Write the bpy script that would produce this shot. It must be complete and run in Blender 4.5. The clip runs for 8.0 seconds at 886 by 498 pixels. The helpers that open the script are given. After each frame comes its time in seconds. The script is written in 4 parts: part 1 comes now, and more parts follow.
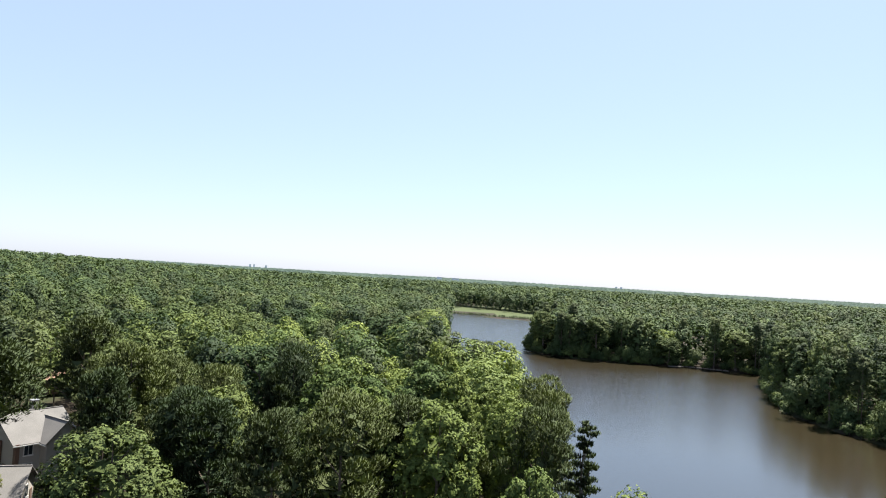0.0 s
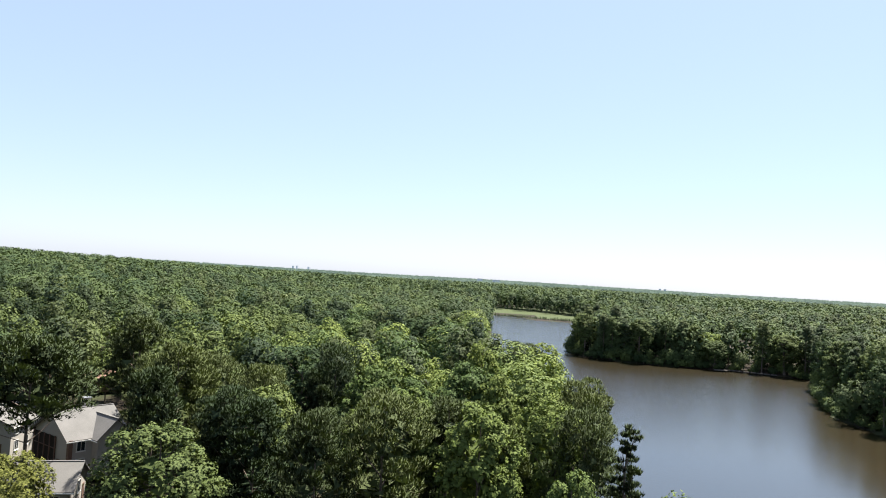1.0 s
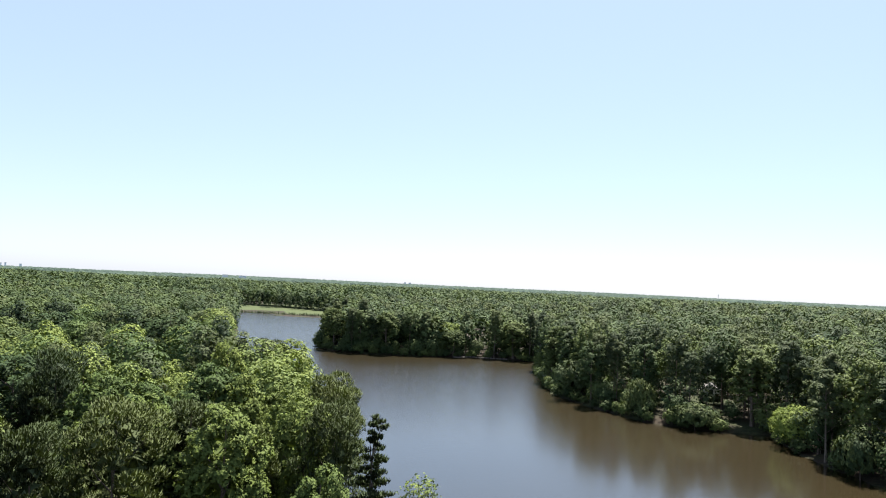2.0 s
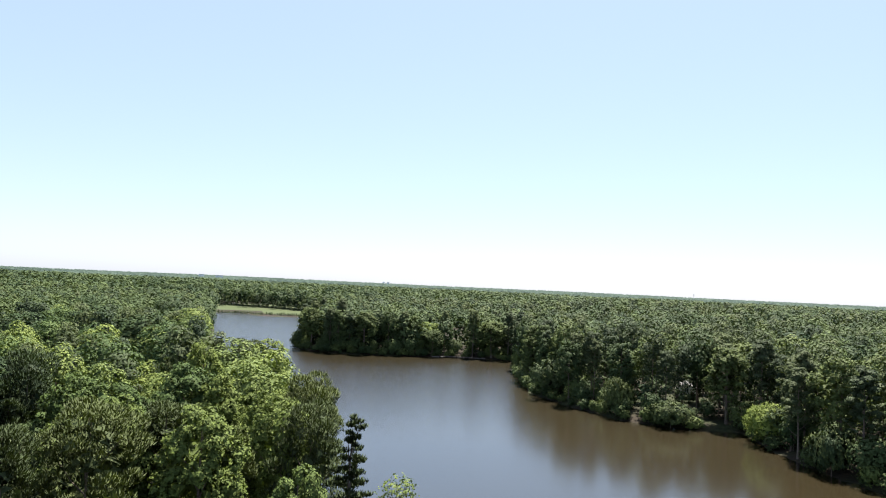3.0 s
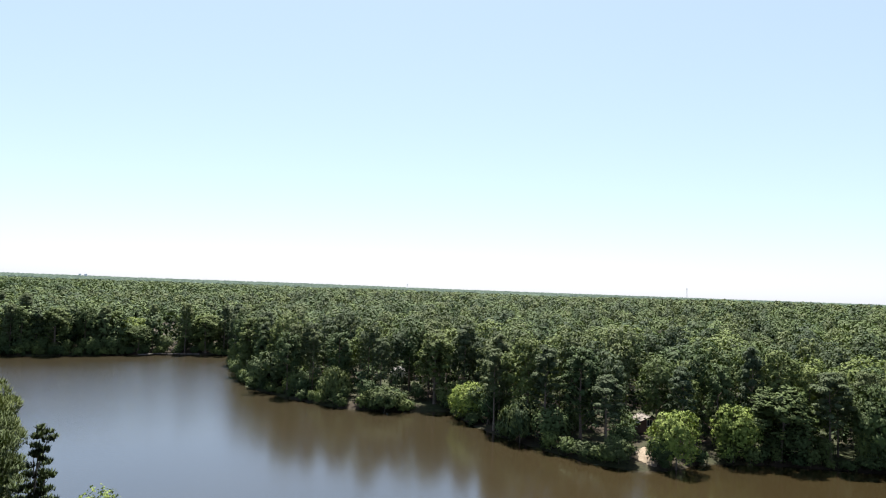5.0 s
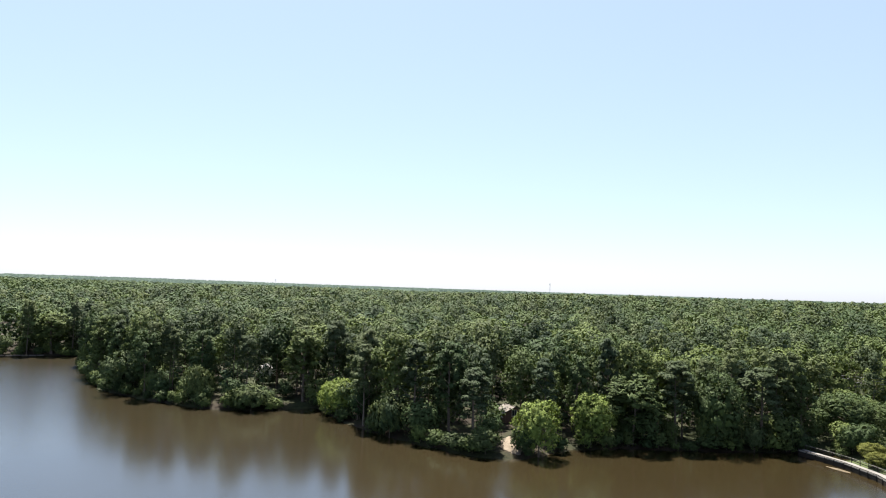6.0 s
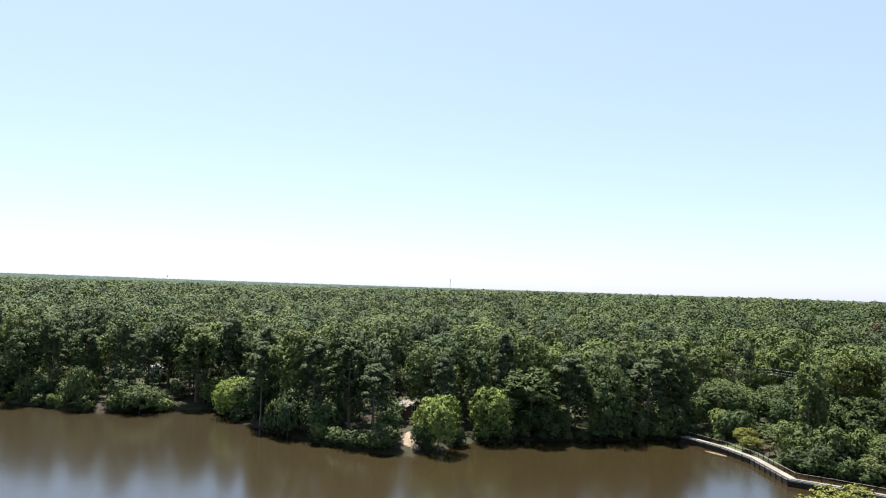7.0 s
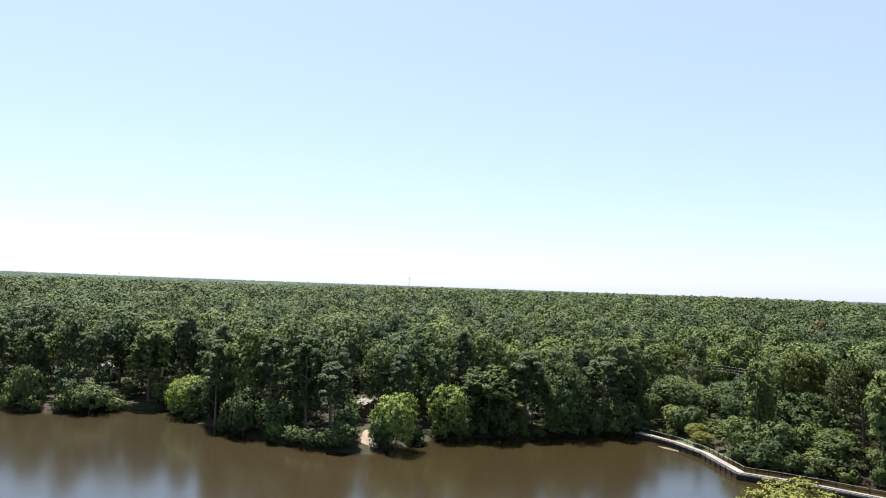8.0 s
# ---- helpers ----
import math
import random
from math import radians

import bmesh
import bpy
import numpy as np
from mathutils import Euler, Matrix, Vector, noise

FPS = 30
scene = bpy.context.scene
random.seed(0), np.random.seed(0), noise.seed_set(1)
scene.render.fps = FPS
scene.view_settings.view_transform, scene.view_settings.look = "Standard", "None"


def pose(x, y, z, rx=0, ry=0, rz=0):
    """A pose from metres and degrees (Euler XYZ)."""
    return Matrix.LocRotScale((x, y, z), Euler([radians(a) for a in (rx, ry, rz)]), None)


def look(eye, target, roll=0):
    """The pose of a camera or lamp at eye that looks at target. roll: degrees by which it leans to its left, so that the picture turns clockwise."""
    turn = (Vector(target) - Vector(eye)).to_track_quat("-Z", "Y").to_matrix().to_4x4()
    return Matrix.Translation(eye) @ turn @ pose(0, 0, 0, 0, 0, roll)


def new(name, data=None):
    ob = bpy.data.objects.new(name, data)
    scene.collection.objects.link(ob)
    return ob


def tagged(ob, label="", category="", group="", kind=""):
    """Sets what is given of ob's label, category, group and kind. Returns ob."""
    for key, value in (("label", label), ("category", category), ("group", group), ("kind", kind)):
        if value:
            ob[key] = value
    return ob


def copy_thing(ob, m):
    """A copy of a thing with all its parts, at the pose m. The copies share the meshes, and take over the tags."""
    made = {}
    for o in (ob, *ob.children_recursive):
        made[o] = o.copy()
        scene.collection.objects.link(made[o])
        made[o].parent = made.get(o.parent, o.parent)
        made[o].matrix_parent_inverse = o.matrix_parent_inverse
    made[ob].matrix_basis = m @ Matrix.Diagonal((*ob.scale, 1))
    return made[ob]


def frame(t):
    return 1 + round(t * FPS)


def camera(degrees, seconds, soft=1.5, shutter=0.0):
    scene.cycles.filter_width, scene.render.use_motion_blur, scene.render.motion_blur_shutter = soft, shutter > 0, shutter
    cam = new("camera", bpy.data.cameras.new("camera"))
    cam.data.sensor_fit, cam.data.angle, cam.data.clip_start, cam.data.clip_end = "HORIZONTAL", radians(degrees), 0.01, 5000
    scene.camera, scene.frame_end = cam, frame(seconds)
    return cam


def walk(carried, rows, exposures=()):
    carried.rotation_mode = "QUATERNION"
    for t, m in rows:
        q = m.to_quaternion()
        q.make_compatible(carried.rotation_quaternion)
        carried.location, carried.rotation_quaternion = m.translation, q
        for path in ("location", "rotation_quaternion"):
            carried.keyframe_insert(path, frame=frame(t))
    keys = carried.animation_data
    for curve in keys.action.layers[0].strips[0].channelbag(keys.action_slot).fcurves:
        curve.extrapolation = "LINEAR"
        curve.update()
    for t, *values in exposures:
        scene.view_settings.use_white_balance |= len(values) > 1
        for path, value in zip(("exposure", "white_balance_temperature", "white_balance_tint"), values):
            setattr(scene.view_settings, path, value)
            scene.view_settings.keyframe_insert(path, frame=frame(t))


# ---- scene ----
EYE = 34.0                       # metres of the camera over the lake

# ---------------------------------------------------------------- camera
cam = camera(63.8, 8.0, soft=1.05)
walk(cam, [
    (0.0, pose(0, 0, EYE, 92.38, -3.41, 0.00)),
    (0.1, pose(0, 0, EYE, 92.36, -3.41, 0.57)),
    (0.2, pose(0, 0, EYE, 92.35, -3.42, 1.10)),
    (0.3, pose(0, 0, EYE, 92.34, -3.43, 1.67)),
    (0.4, pose(0, 0, EYE, 92.32, -3.43, 2.15)),
    (0.5, pose(0, 0, EYE, 92.31, -3.44, 2.63)),
    (0.6, pose(0, 0, EYE, 92.31, -3.45, 3.08)),
    (0.7, pose(0, 0, EYE, 92.31, -3.46, 3.24)),
    (0.9, pose(0, 0, EYE, 92.31, -3.47, 3.27)),
    (1.0, pose(0, 0, EYE, 92.31, -3.48, 3.27)),
    (1.1, pose(0, 0, EYE, 92.38, -3.44, 2.69)),
    (1.2, pose(0, 0, EYE, 92.46, -3.40, 1.57)),
    (1.3, pose(0, 0, EYE, 92.53, -3.36, -1.19)),
    (1.4, pose(0, 0, EYE, 92.60, -3.31, -3.38)),
    (1.5, pose(0, 0, EYE, 92.68, -3.27, -5.66)),
    (1.6, pose(0, 0, EYE, 92.74, -3.15, -9.04)),
    (1.7, pose(0, 0, EYE, 92.80, -3.02, -11.40)),
    (1.8, pose(0, 0, EYE, 92.86, -2.89, -14.37)),
    (1.9, pose(0, 0, EYE, 92.92, -2.76, -15.97)),
    (2.0, pose(0, 0, EYE, 92.98, -2.64, -16.73)),
    (2.1, pose(0, 0, EYE, 92.98, -2.64, -16.95)),
    (2.2, pose(0, 0, EYE, 92.99, -2.64, -17.03)),
    (3.3, pose(0, 0, EYE, 93.05, -2.63, -20.51)),
    (3.5, pose(0, 0, EYE, 93.06, -2.62, -22.64)),
    (4.0, pose(0, 0, EYE, 93.17, -2.38, -29.04)),
    (4.5, pose(0, 0, EYE, 93.20, -2.24, -34.94)),
    (5.0, pose(0, 0, EYE, 93.22, -2.07, -40.72)),
    (5.2, pose(0, 0, EYE, 93.22, -2.04, -43.08)),
    (6.3, pose(0, 0, EYE, 93.20, -1.86, -54.01)),
    (6.5, pose(0, 0, EYE, 93.20, -1.82, -56.17)),
    (6.6, pose(0, 0, EYE, 93.19, -1.83, -57.33)),
    (6.7, pose(0, 0, EYE, 93.18, -1.84, -58.14)),
    (6.8, pose(0, 0, EYE, 93.16, -1.85, -58.27)),
    (6.9, pose(0, 0, EYE, 93.15, -1.85, -58.45)),
    (7.0, pose(0, 0, EYE, 93.14, -1.86, -59.03)),
    (7.1, pose(0, 0, EYE, 93.14, -1.86, -59.89)),
    (7.2, pose(0, 0, EYE, 93.14, -1.86, -60.52)),
    (7.3, pose(0, 0, EYE, 93.14, -1.87, -61.02)),
    (7.4, pose(0, 0, EYE, 93.14, -1.87, -61.69)),
    (7.5, pose(0, 0, EYE, 93.14, -1.87, -62.00)),
    (7.6, pose(0, 0, EYE, 93.13, -1.90, -62.12)),
    (8.0, pose(0, 0, EYE, 93.08, -2.04, -62.34)),
])

# ---------------------------------------------------------------- sky and sun
SUN_AZ, SUN_EL = 36.0, 62.0      # degrees to the right of +y, and over the horizon
world = bpy.data.worlds.new("sky")
scene.world = world
world.use_nodes = True
wn = world.node_tree.nodes
sky = wn.new("ShaderNodeTexSky")
sky.sky_type, sky.sun_disc = "NISHITA", False
sky.sun_elevation, sky.sun_rotation = radians(SUN_EL), radians(SUN_AZ)
sky.altitude, sky.air_density, sky.dust_density, sky.ozone_density = 100, 1.0, 0.6, 1.0
haze = wn.new("ShaderNodeMix")    # thin summer haze over the whole sky
haze.data_type = "RGBA"
haze.inputs[0].default_value = 0.65
haze.inputs[7].default_value = (2.30, 2.80, 3.98, 1)
wn["Background"].inputs["Strength"].default_value = 0.075
world.node_tree.links.new(sky.outputs[0], haze.inputs[6])
world.node_tree.links.new(haze.outputs[2], wn["Background"].inputs["Color"])

sun = new("sun", bpy.data.lights.new("sun", "SUN"))
sun.data.energy, sun.data.angle, sun.data.color = 5.0, radians(0.53), (1.0, 0.95, 0.86)
a, e = radians(SUN_AZ), radians(SUN_EL)
sun.matrix_world = look((math.sin(a) * math.cos(e) * 200, math.cos(a) * math.cos(e) * 200, math.sin(e) * 200), (0, 0, 0))
scene.view_settings.exposure = 1.75


# ---------------------------------------------------------------- materials
class Nodes:
    """A small builder of node materials."""

    def __init__(self, name):
        self.mat = bpy.data.materials.new(name)
        self.mat.use_nodes = True
        self.tree = self.mat.node_tree
        self.bsdf = self.tree.nodes["Principled BSDF"]

    def node(self, kind, **values):
        n = self.tree.nodes.new("ShaderNode" + kind)
        for k, v in values.items():
            setattr(n, k, v)
        return n

    def link(self, a, b):
        self.tree.links.new(a, b)

    def place(self, scale=1.0):
        """World position, scaled."""
        g = self.node("NewGeometry")
        m = self.node("VectorMath", operation="SCALE")
        m.inputs["Scale"].default_value = scale
        self.link(g.outputs["Position"], m.inputs[0])
        return m.outputs[0]

    def local(self, scale=1.0):
        g = self.node("TexCoord")
        m = self.node("VectorMath", operation="SCALE")
        m.inputs["Scale"].default_value = scale
        self.link(g.outputs["Object"], m.inputs[0])
        return m.outputs[0]

    def noise(self, where, scale=1.0, detail=3.0, rough=0.55):
        n = self.node("TexNoise")
        n.inputs["Scale"].default_value, n.inputs["Detail"].default_value, n.inputs["Roughness"].default_value = scale, detail, rough
        self.link(where, n.inputs["Vector"])
        return n.outputs["Fac"]

    def ramp(self, fac, stops):
        r = self.node("ValToRGB")
        while len(r.color_ramp.elements) < len(stops):
            r.color_ramp.elements.new(0.5)
        for el, (p, c) in zip(r.color_ramp.elements, stops):
            el.position, el.color = p, (*c, 1)
        self.link(fac, r.inputs[0])
        return r.outputs[0]

    def mix(self, fac, a, b, blend="MIX"):
        m = self.node("Mix", data_type="RGBA", blend_type=blend)
        for sock, v in ((m.inputs[0], fac), (m.inputs[6], a), (m.inputs[7], b)):
            if isinstance(v, (int, float)):
                sock.default_value = v
            elif isinstance(v, tuple):
                sock.default_value = (*v, 1)
            else:
                self.link(v, sock)
        return m.outputs[2]

    def math(self, op, a, b):
        m = self.node("Math", operation=op)
        for sock, v in ((m.inputs[0], a), (m.inputs[1], b)):
            if isinstance(v, (int, float)):
                sock.default_value = v
            else:
                self.link(v, sock)
        return m.outputs[0]

    def bump(self, height, strength, distance):
        b = self.node("Bump")
        b.inputs["Strength"].default_value, b.inputs["Distance"].default_value = strength, distance
        self.link(height, b.inputs["Height"])
        self.link(b.outputs[0], self.bsdf.inputs["Normal"])

    def done(self, color=None, rough=0.7, metal=0.0, spec=0.5):
        if isinstance(color, tuple):
            self.bsdf.inputs["Base Color"].default_value = (*color, 1)
        elif color is not None:
            self.link(color, self.bsdf.inputs["Base Color"])
        self.bsdf.inputs["Roughness"].default_value = rough
        self.bsdf.inputs["Metallic"].default_value = metal
        self.bsdf.inputs["Specular IOR Level"].default_value = spec
        return self.mat


def leaf_material(name, dark, mid, light, through_light=0.06, joined=False, even=False):
    """Leaves: each leaf, each tree and each patch of the wood has its own shade of green."""
    n = Nodes(name)
    g = n.node("NewGeometry")
    o = n.node("ObjectInfo")
    leaf = n.ramp(g.outputs["Random Per Island"], [(0.0, dark), (0.5, mid), (1.0, light)])
    own = n.node("Attribute", attribute_name="tone").outputs["Fac"] if joined else o.outputs["Random"]
    stand_tone = n.noise(n.place(0.02), 1.0, 2.0)
    tree = n.math("ADD", n.math("MULTIPLY", own, 0.86), n.math("MULTIPLY", stand_tone, 0.36))
    hue = n.ramp(tree, [(0.15, (0.46, 0.58, 0.68)), (0.5, (0.80, 0.86, 0.90)), (0.8, (1.09, 1.09, 1.02)), (1.0, (1.32, 1.30, 1.12))])
    color = n.mix(0.25 if even else 1.0, leaf, hue, "MULTIPLY")
    mat = n.done(color, 0.65, 0.0, 0.05)
    t = n.node("BsdfTranslucent")
    n.link(n.mix(1.0, color, (1.3, 1.45, 0.55), "MULTIPLY"), t.inputs[0])
    m = n.node("MixShader")
    m.inputs[0].default_value = through_light
    n.link(n.bsdf.outputs[0], m.inputs[1])
    n.link(t.outputs[0], m.inputs[2])
    n.link(m.outputs[0], n.tree.nodes["Material Output"].inputs[0])
    return mat


GREENS = (0.050, 0.068, 0.024), (0.066, 0.086, 0.030), (0.088, 0.110, 0.038)
PINE_GREENS = (0.044, 0.056, 0.026), (0.054, 0.068, 0.031), (0.068, 0.084, 0.038)
FAR_GREENS = (0.049, 0.068, 0.028), (0.056, 0.077, 0.031), (0.064, 0.087, 0.036)
LEAF = leaf_material("broad_leaves", *GREENS)
# yellow-green leaves, raised in brightness for the stronger light on the near wood
LIT_LEAF = leaf_material("lit_yellow_green_leaves", (0.066, 0.088, 0.024), (0.088, 0.115, 0.030), (0.122, 0.150, 0.040))
WOOD_LEAF = leaf_material("wood_leaves", *GREENS, joined=True)
# yellow-green too, its brightness lifted for the light on the left bank
WOOD_LIT_LEAF = leaf_material("lit_yellow_green_wood_leaves", (0.080, 0.106, 0.033), (0.108, 0.138, 0.042), (0.146, 0.176, 0.054), joined=True)
LIME = leaf_material("lime_leaves", (0.088, 0.120, 0.028), (0.122, 0.158, 0.038), (0.166, 0.200, 0.053), even=True)
OLIVE = leaf_material("olive_leaves", (0.078, 0.086, 0.020), (0.110, 0.116, 0.028), (0.148, 0.150, 0.040), even=True)
PALE = leaf_material("pale_leaves", (0.036, 0.048, 0.019), (0.058, 0.074, 0.030), (0.090, 0.107, 0.045))
NEEDLE = leaf_material("pine_needles", *PINE_GREENS, through_light=0.08)
WOOD_NEEDLE = leaf_material("wood_needles", *PINE_GREENS, through_light=0.08, joined=True)
FAR_LEAF = leaf_material("far_leaves", *FAR_GREENS, joined=True)
DRY_LEAF = leaf_material("dry_leaves", (0.045, 0.036, 0.018), (0.07, 0.050, 0.026), (0.10, 0.068, 0.036))


def bark_material():
    n = Nodes("bark")
    p = n.local(1.0)
    f = n.noise(p, 7.0, 5.0)
    n.bump(f, 0.6, 0.05)
    return n.done(n.ramp(f, [(0.3, (0.05, 0.038, 0.028)), (0.7, (0.17, 0.13, 0.10))]), 0.9)


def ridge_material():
    """Far tree tops: crowns, and stands of lighter and darker trees, distance haze painted in as blue."""
    n = Nodes("hazed_ridge_woods")
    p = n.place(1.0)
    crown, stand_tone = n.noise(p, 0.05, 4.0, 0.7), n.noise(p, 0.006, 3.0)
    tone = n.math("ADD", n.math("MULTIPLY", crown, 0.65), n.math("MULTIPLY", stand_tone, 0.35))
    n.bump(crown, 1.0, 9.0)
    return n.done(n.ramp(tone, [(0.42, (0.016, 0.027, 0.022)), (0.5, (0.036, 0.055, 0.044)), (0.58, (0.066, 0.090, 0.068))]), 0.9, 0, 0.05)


def ground_material():
    n = Nodes("forest_floor")
    p = n.place(1.0)
    big, small = n.noise(p, 0.05, 3.0), n.noise(p, 1.3, 5.0)
    litter = n.ramp(small, [(0.3, (0.012, 0.009, 0.006)), (0.7, (0.034, 0.024, 0.014))])
    green = n.ramp(small, [(0.3, (0.012, 0.018, 0.006)), (0.7, (0.035, 0.042, 0.014))])
    n.bump(small, 0.7, 0.15)
    return n.done(n.mix(n.ramp(big, [(0.42, (0, 0, 0)), (0.6, (1, 1, 1))]), litter, green), 0.95, 0, 0.2)


def water_material():
    n = Nodes("brown_water")
    p = n.place(1.0)
    silt = n.noise(p, 0.02, 3.0)
    color = n.ramp(silt, [(0.3, (0.0185, 0.0125, 0.0042)), (0.7, (0.023, 0.0155, 0.0052))])
    xyz = n.node("SeparateXYZ")
    n.link(p, xyz.inputs[0])
    open_water = n.node("MapRange")                        # the wind stirs the open reach, the bay lies still
    open_water.inputs["From Min"].default_value, open_water.inputs["From Max"].default_value = 130, 290
    open_water.inputs["To Min"].default_value, open_water.inputs["To Max"].default_value = 0.12, 1.5
    n.link(xyz.outputs[1], open_water.inputs["Value"])
    n.bump(n.math("MULTIPLY", n.noise(p, 1.6, 3.0), open_water.outputs[0]), 1.0, 0.12)
    mat = n.done(color, 0.14, 0, 0.5)
    n.bsdf.inputs["IOR"].default_value = 2.2
    n.bsdf.inputs["Coat Weight"].default_value = 0.04      # wind ripples
    n.bsdf.inputs["Coat Roughness"].default_value = 0.38
    n.bsdf.inputs["Specular Tint"].default_value = (0.63, 0.94, 1.0, 1)
    return mat


def grass_material():
    n = Nodes("marsh_grass")
    p = n.place(1.0)
    f, b = n.noise(p, 0.8, 5.0), n.noise(p, 0.04, 3.0)
    n.bump(f, 0.8, 0.3)
    return n.done(n.mix(b, n.ramp(f, [(0.3, (0.030, 0.046, 0.014)), (0.7, (0.058, 0.080, 0.022))]), (0.052, 0.062, 0.024)), 0.9, 0, 0.2)


def sand_material(name, dark, light):
    n = Nodes(name)
    p = n.place(1.0)
    f = n.noise(p, 1.1, 6.0)
    n.bump(f, 0.5, 0.1)
    return n.done(n.ramp(f, [(0.3, dark), (0.7, light)]), 0.95, 0, 0.2)


def wood_material(name, dark, light, spec=0.3):
    n = Nodes(name)
    p = n.local(1.0)
    w = n.node("Mapping")
    w.inputs["Scale"].default_value = (9.0, 9.0, 1.2)
    n.link(p, w.inputs["Vector"])
    f, s = n.noise(w.outputs[0], 2.0, 5.0), n.noise(p, 0.6, 3.0)
    n.bump(f, 0.3, 0.01)
    o = n.node("ObjectInfo")
    tone = n.math("ADD", n.math("MULTIPLY", f, 0.6), n.math("MULTIPLY", o.outputs["Random"], 0.3))
    return n.done(n.mix(n.math("MULTIPLY", s, 0.4), n.ramp(tone, [(0.2, dark), (0.75, light)]), dark), 0.9, 0, spec)


def roof_material(name, dark, light):
    n = Nodes(name)
    p = n.local(1.0)
    f, s = n.noise(p, 9.0, 3.0), n.noise(p, 0.35, 4.0)
    n.bump(f, 0.35, 0.02)
    return n.done(n.ramp(n.math("ADD", n.math("MULTIPLY", f, 0.5), n.math("MULTIPLY", s, 0.5)), [(0.3, dark), (0.7, light)]), 0.9, 0, 0.3)


def plain_material(name, color, rough=0.6, metal=0.0):
    n = Nodes(name)
    f = n.noise(n.local(1.0), 3.0, 4.0)
    return n.done(n.mix(n.math("MULTIPLY", f, 0.35), color, tuple(c * 0.7 for c in color)), rough, metal)


BARK, GROUND, WATER, RIDGE = bark_material(), ground_material(), water_material(), ridge_material()
GRASS, SAND = grass_material(), sand_material("pale_sand", (0.14, 0.11, 0.08), (0.22, 0.18, 0.135))
DECK = wood_material("bleached_deck", (0.11, 0.101, 0.09), (0.25, 0.235, 0.215))
OLD_DECK = wood_material("weathered_deck", (0.05, 0.044, 0.038), (0.135, 0.12, 0.10))
MUD = sand_material("wet_sand", (0.085, 0.066, 0.042), (0.13, 0.105, 0.07))
PILE = wood_material("dark_timber", (0.016, 0.013, 0.011), (0.05, 0.041, 0.034), 0.05)
ROOF_GREY = roof_material("grey_shingle", (0.10, 0.096, 0.092), (0.17, 0.163, 0.155))
ROOF_TAN = roof_material("tan_shingle", (0.115, 0.10, 0.086), (0.19, 0.165, 0.145))
ROOF_RED = roof_material("terracotta_roof", (0.17, 0.10, 0.07), (0.27, 0.17, 0.125))
SIDING = plain_material("grey_siding", (0.36, 0.335, 0.30), 0.8)
SIDING_PALE = plain_material("pale_siding", (0.62, 0.61, 0.58), 0.7)
SIDING_BROWN = plain_material("brown_siding", (0.12, 0.07, 0.05), 0.8)
TRIM = plain_material("white_trim", (0.78, 0.77, 0.74), 0.5)
METAL = plain_material("grey_steel", (0.45, 0.46, 0.48), 0.4, 0.7)
CABLE = plain_material("weathered_cable", (0.34, 0.34, 0.35), 0.6)
CONCRETE = plain_material("pale_concrete", (0.52, 0.50, 0.47), 0.85)
# far walls and panes near white, with distance haze put into their colour
FAR_WALL = plain_material("hazy_wall", (0.82, 0.83, 0.84), 0.8)
FAR_GLASS = plain_material("hazed_glass", (0.7, 0.72, 0.74), 0.3)
GLASS = plain_material("window_glass", (0.02, 0.025, 0.03), 0.05)


# ---------------------------------------------------------------- mesh helpers
def mesh_from(name, V, quads, *mats):
    """A mesh of quads or triangles, from arrays of corners and of their numbers."""
    V, quads = np.asarray(V, np.float32), np.asarray(quads, np.int32)
    me = bpy.data.meshes.new(name)
    me.vertices.add(len(V))
    me.vertices.foreach_set("co", V.ravel())
    me.loops.add(quads.size)
    me.loops.foreach_set("vertex_index", quads.ravel())
    me.polygons.add(len(quads))
    me.polygons.foreach_set("loop_start", np.arange(len(quads), dtype=np.int32) * quads.shape[1])
    me.update(calc_edges=True)
    for m in mats:
        me.materials.append(m)
    return me


def leaf_mesh(name, V, N, mat):
    """A mesh of loose leaves, three corners each, with the normals N."""
    me = mesh_from(name, V, np.arange(len(V)).reshape(-1, 3), mat)
    me.attributes.new("custom_normal", "FLOAT_VECTOR", "POINT").data.foreach_set("vector", np.asarray(N, np.float32).ravel())
    return me


def part(name, bm, material, parent=None, label=""):
    me = bpy.data.meshes.new(name)
    bm.to_mesh(me)
    bm.free()
    me.materials.append(material)
    ob = new(name, me)
    ob.parent = parent
    return tagged(ob, label)


def mesh_part(name, me, parent, label=""):
    ob = new(name, me)
    ob.parent = parent
    return tagged(ob, label)


def empty(name, x=0.0, y=0.0, z=0.0, turn=0.0):
    ob = new(name)
    ob.matrix_basis = pose(x, y, z, 0, 0, turn)
    return ob


def box(bm, x0, y0, z0, x1, y1, z1, bevel=0.0):
    made = bmesh.ops.create_cube(bm, size=1.0, matrix=Matrix.Translation(((x0 + x1) / 2, (y0 + y1) / 2, (z0 + z1) / 2)) @ Matrix.Diagonal((x1 - x0, y1 - y0, z1 - z0, 1)))
    if bevel:
        edges = list({ed for v in made["verts"] for ed in v.link_edges})
        bmesh.ops.bevel(bm, geom=edges, offset=bevel, segments=1, affect="EDGES")
    return bm


def beam(bm, p, q, w, h):
    """A squared bar from p to q."""
    p, q = Vector(p), Vector(q)
    m = Matrix.Translation((p + q) / 2) @ (q - p).to_track_quat("X", "Z").to_matrix().to_4x4() @ Matrix.Diagonal(((q - p).length, w, h, 1))
    bmesh.ops.create_cube(bm, size=1.0, matrix=m)
    return bm


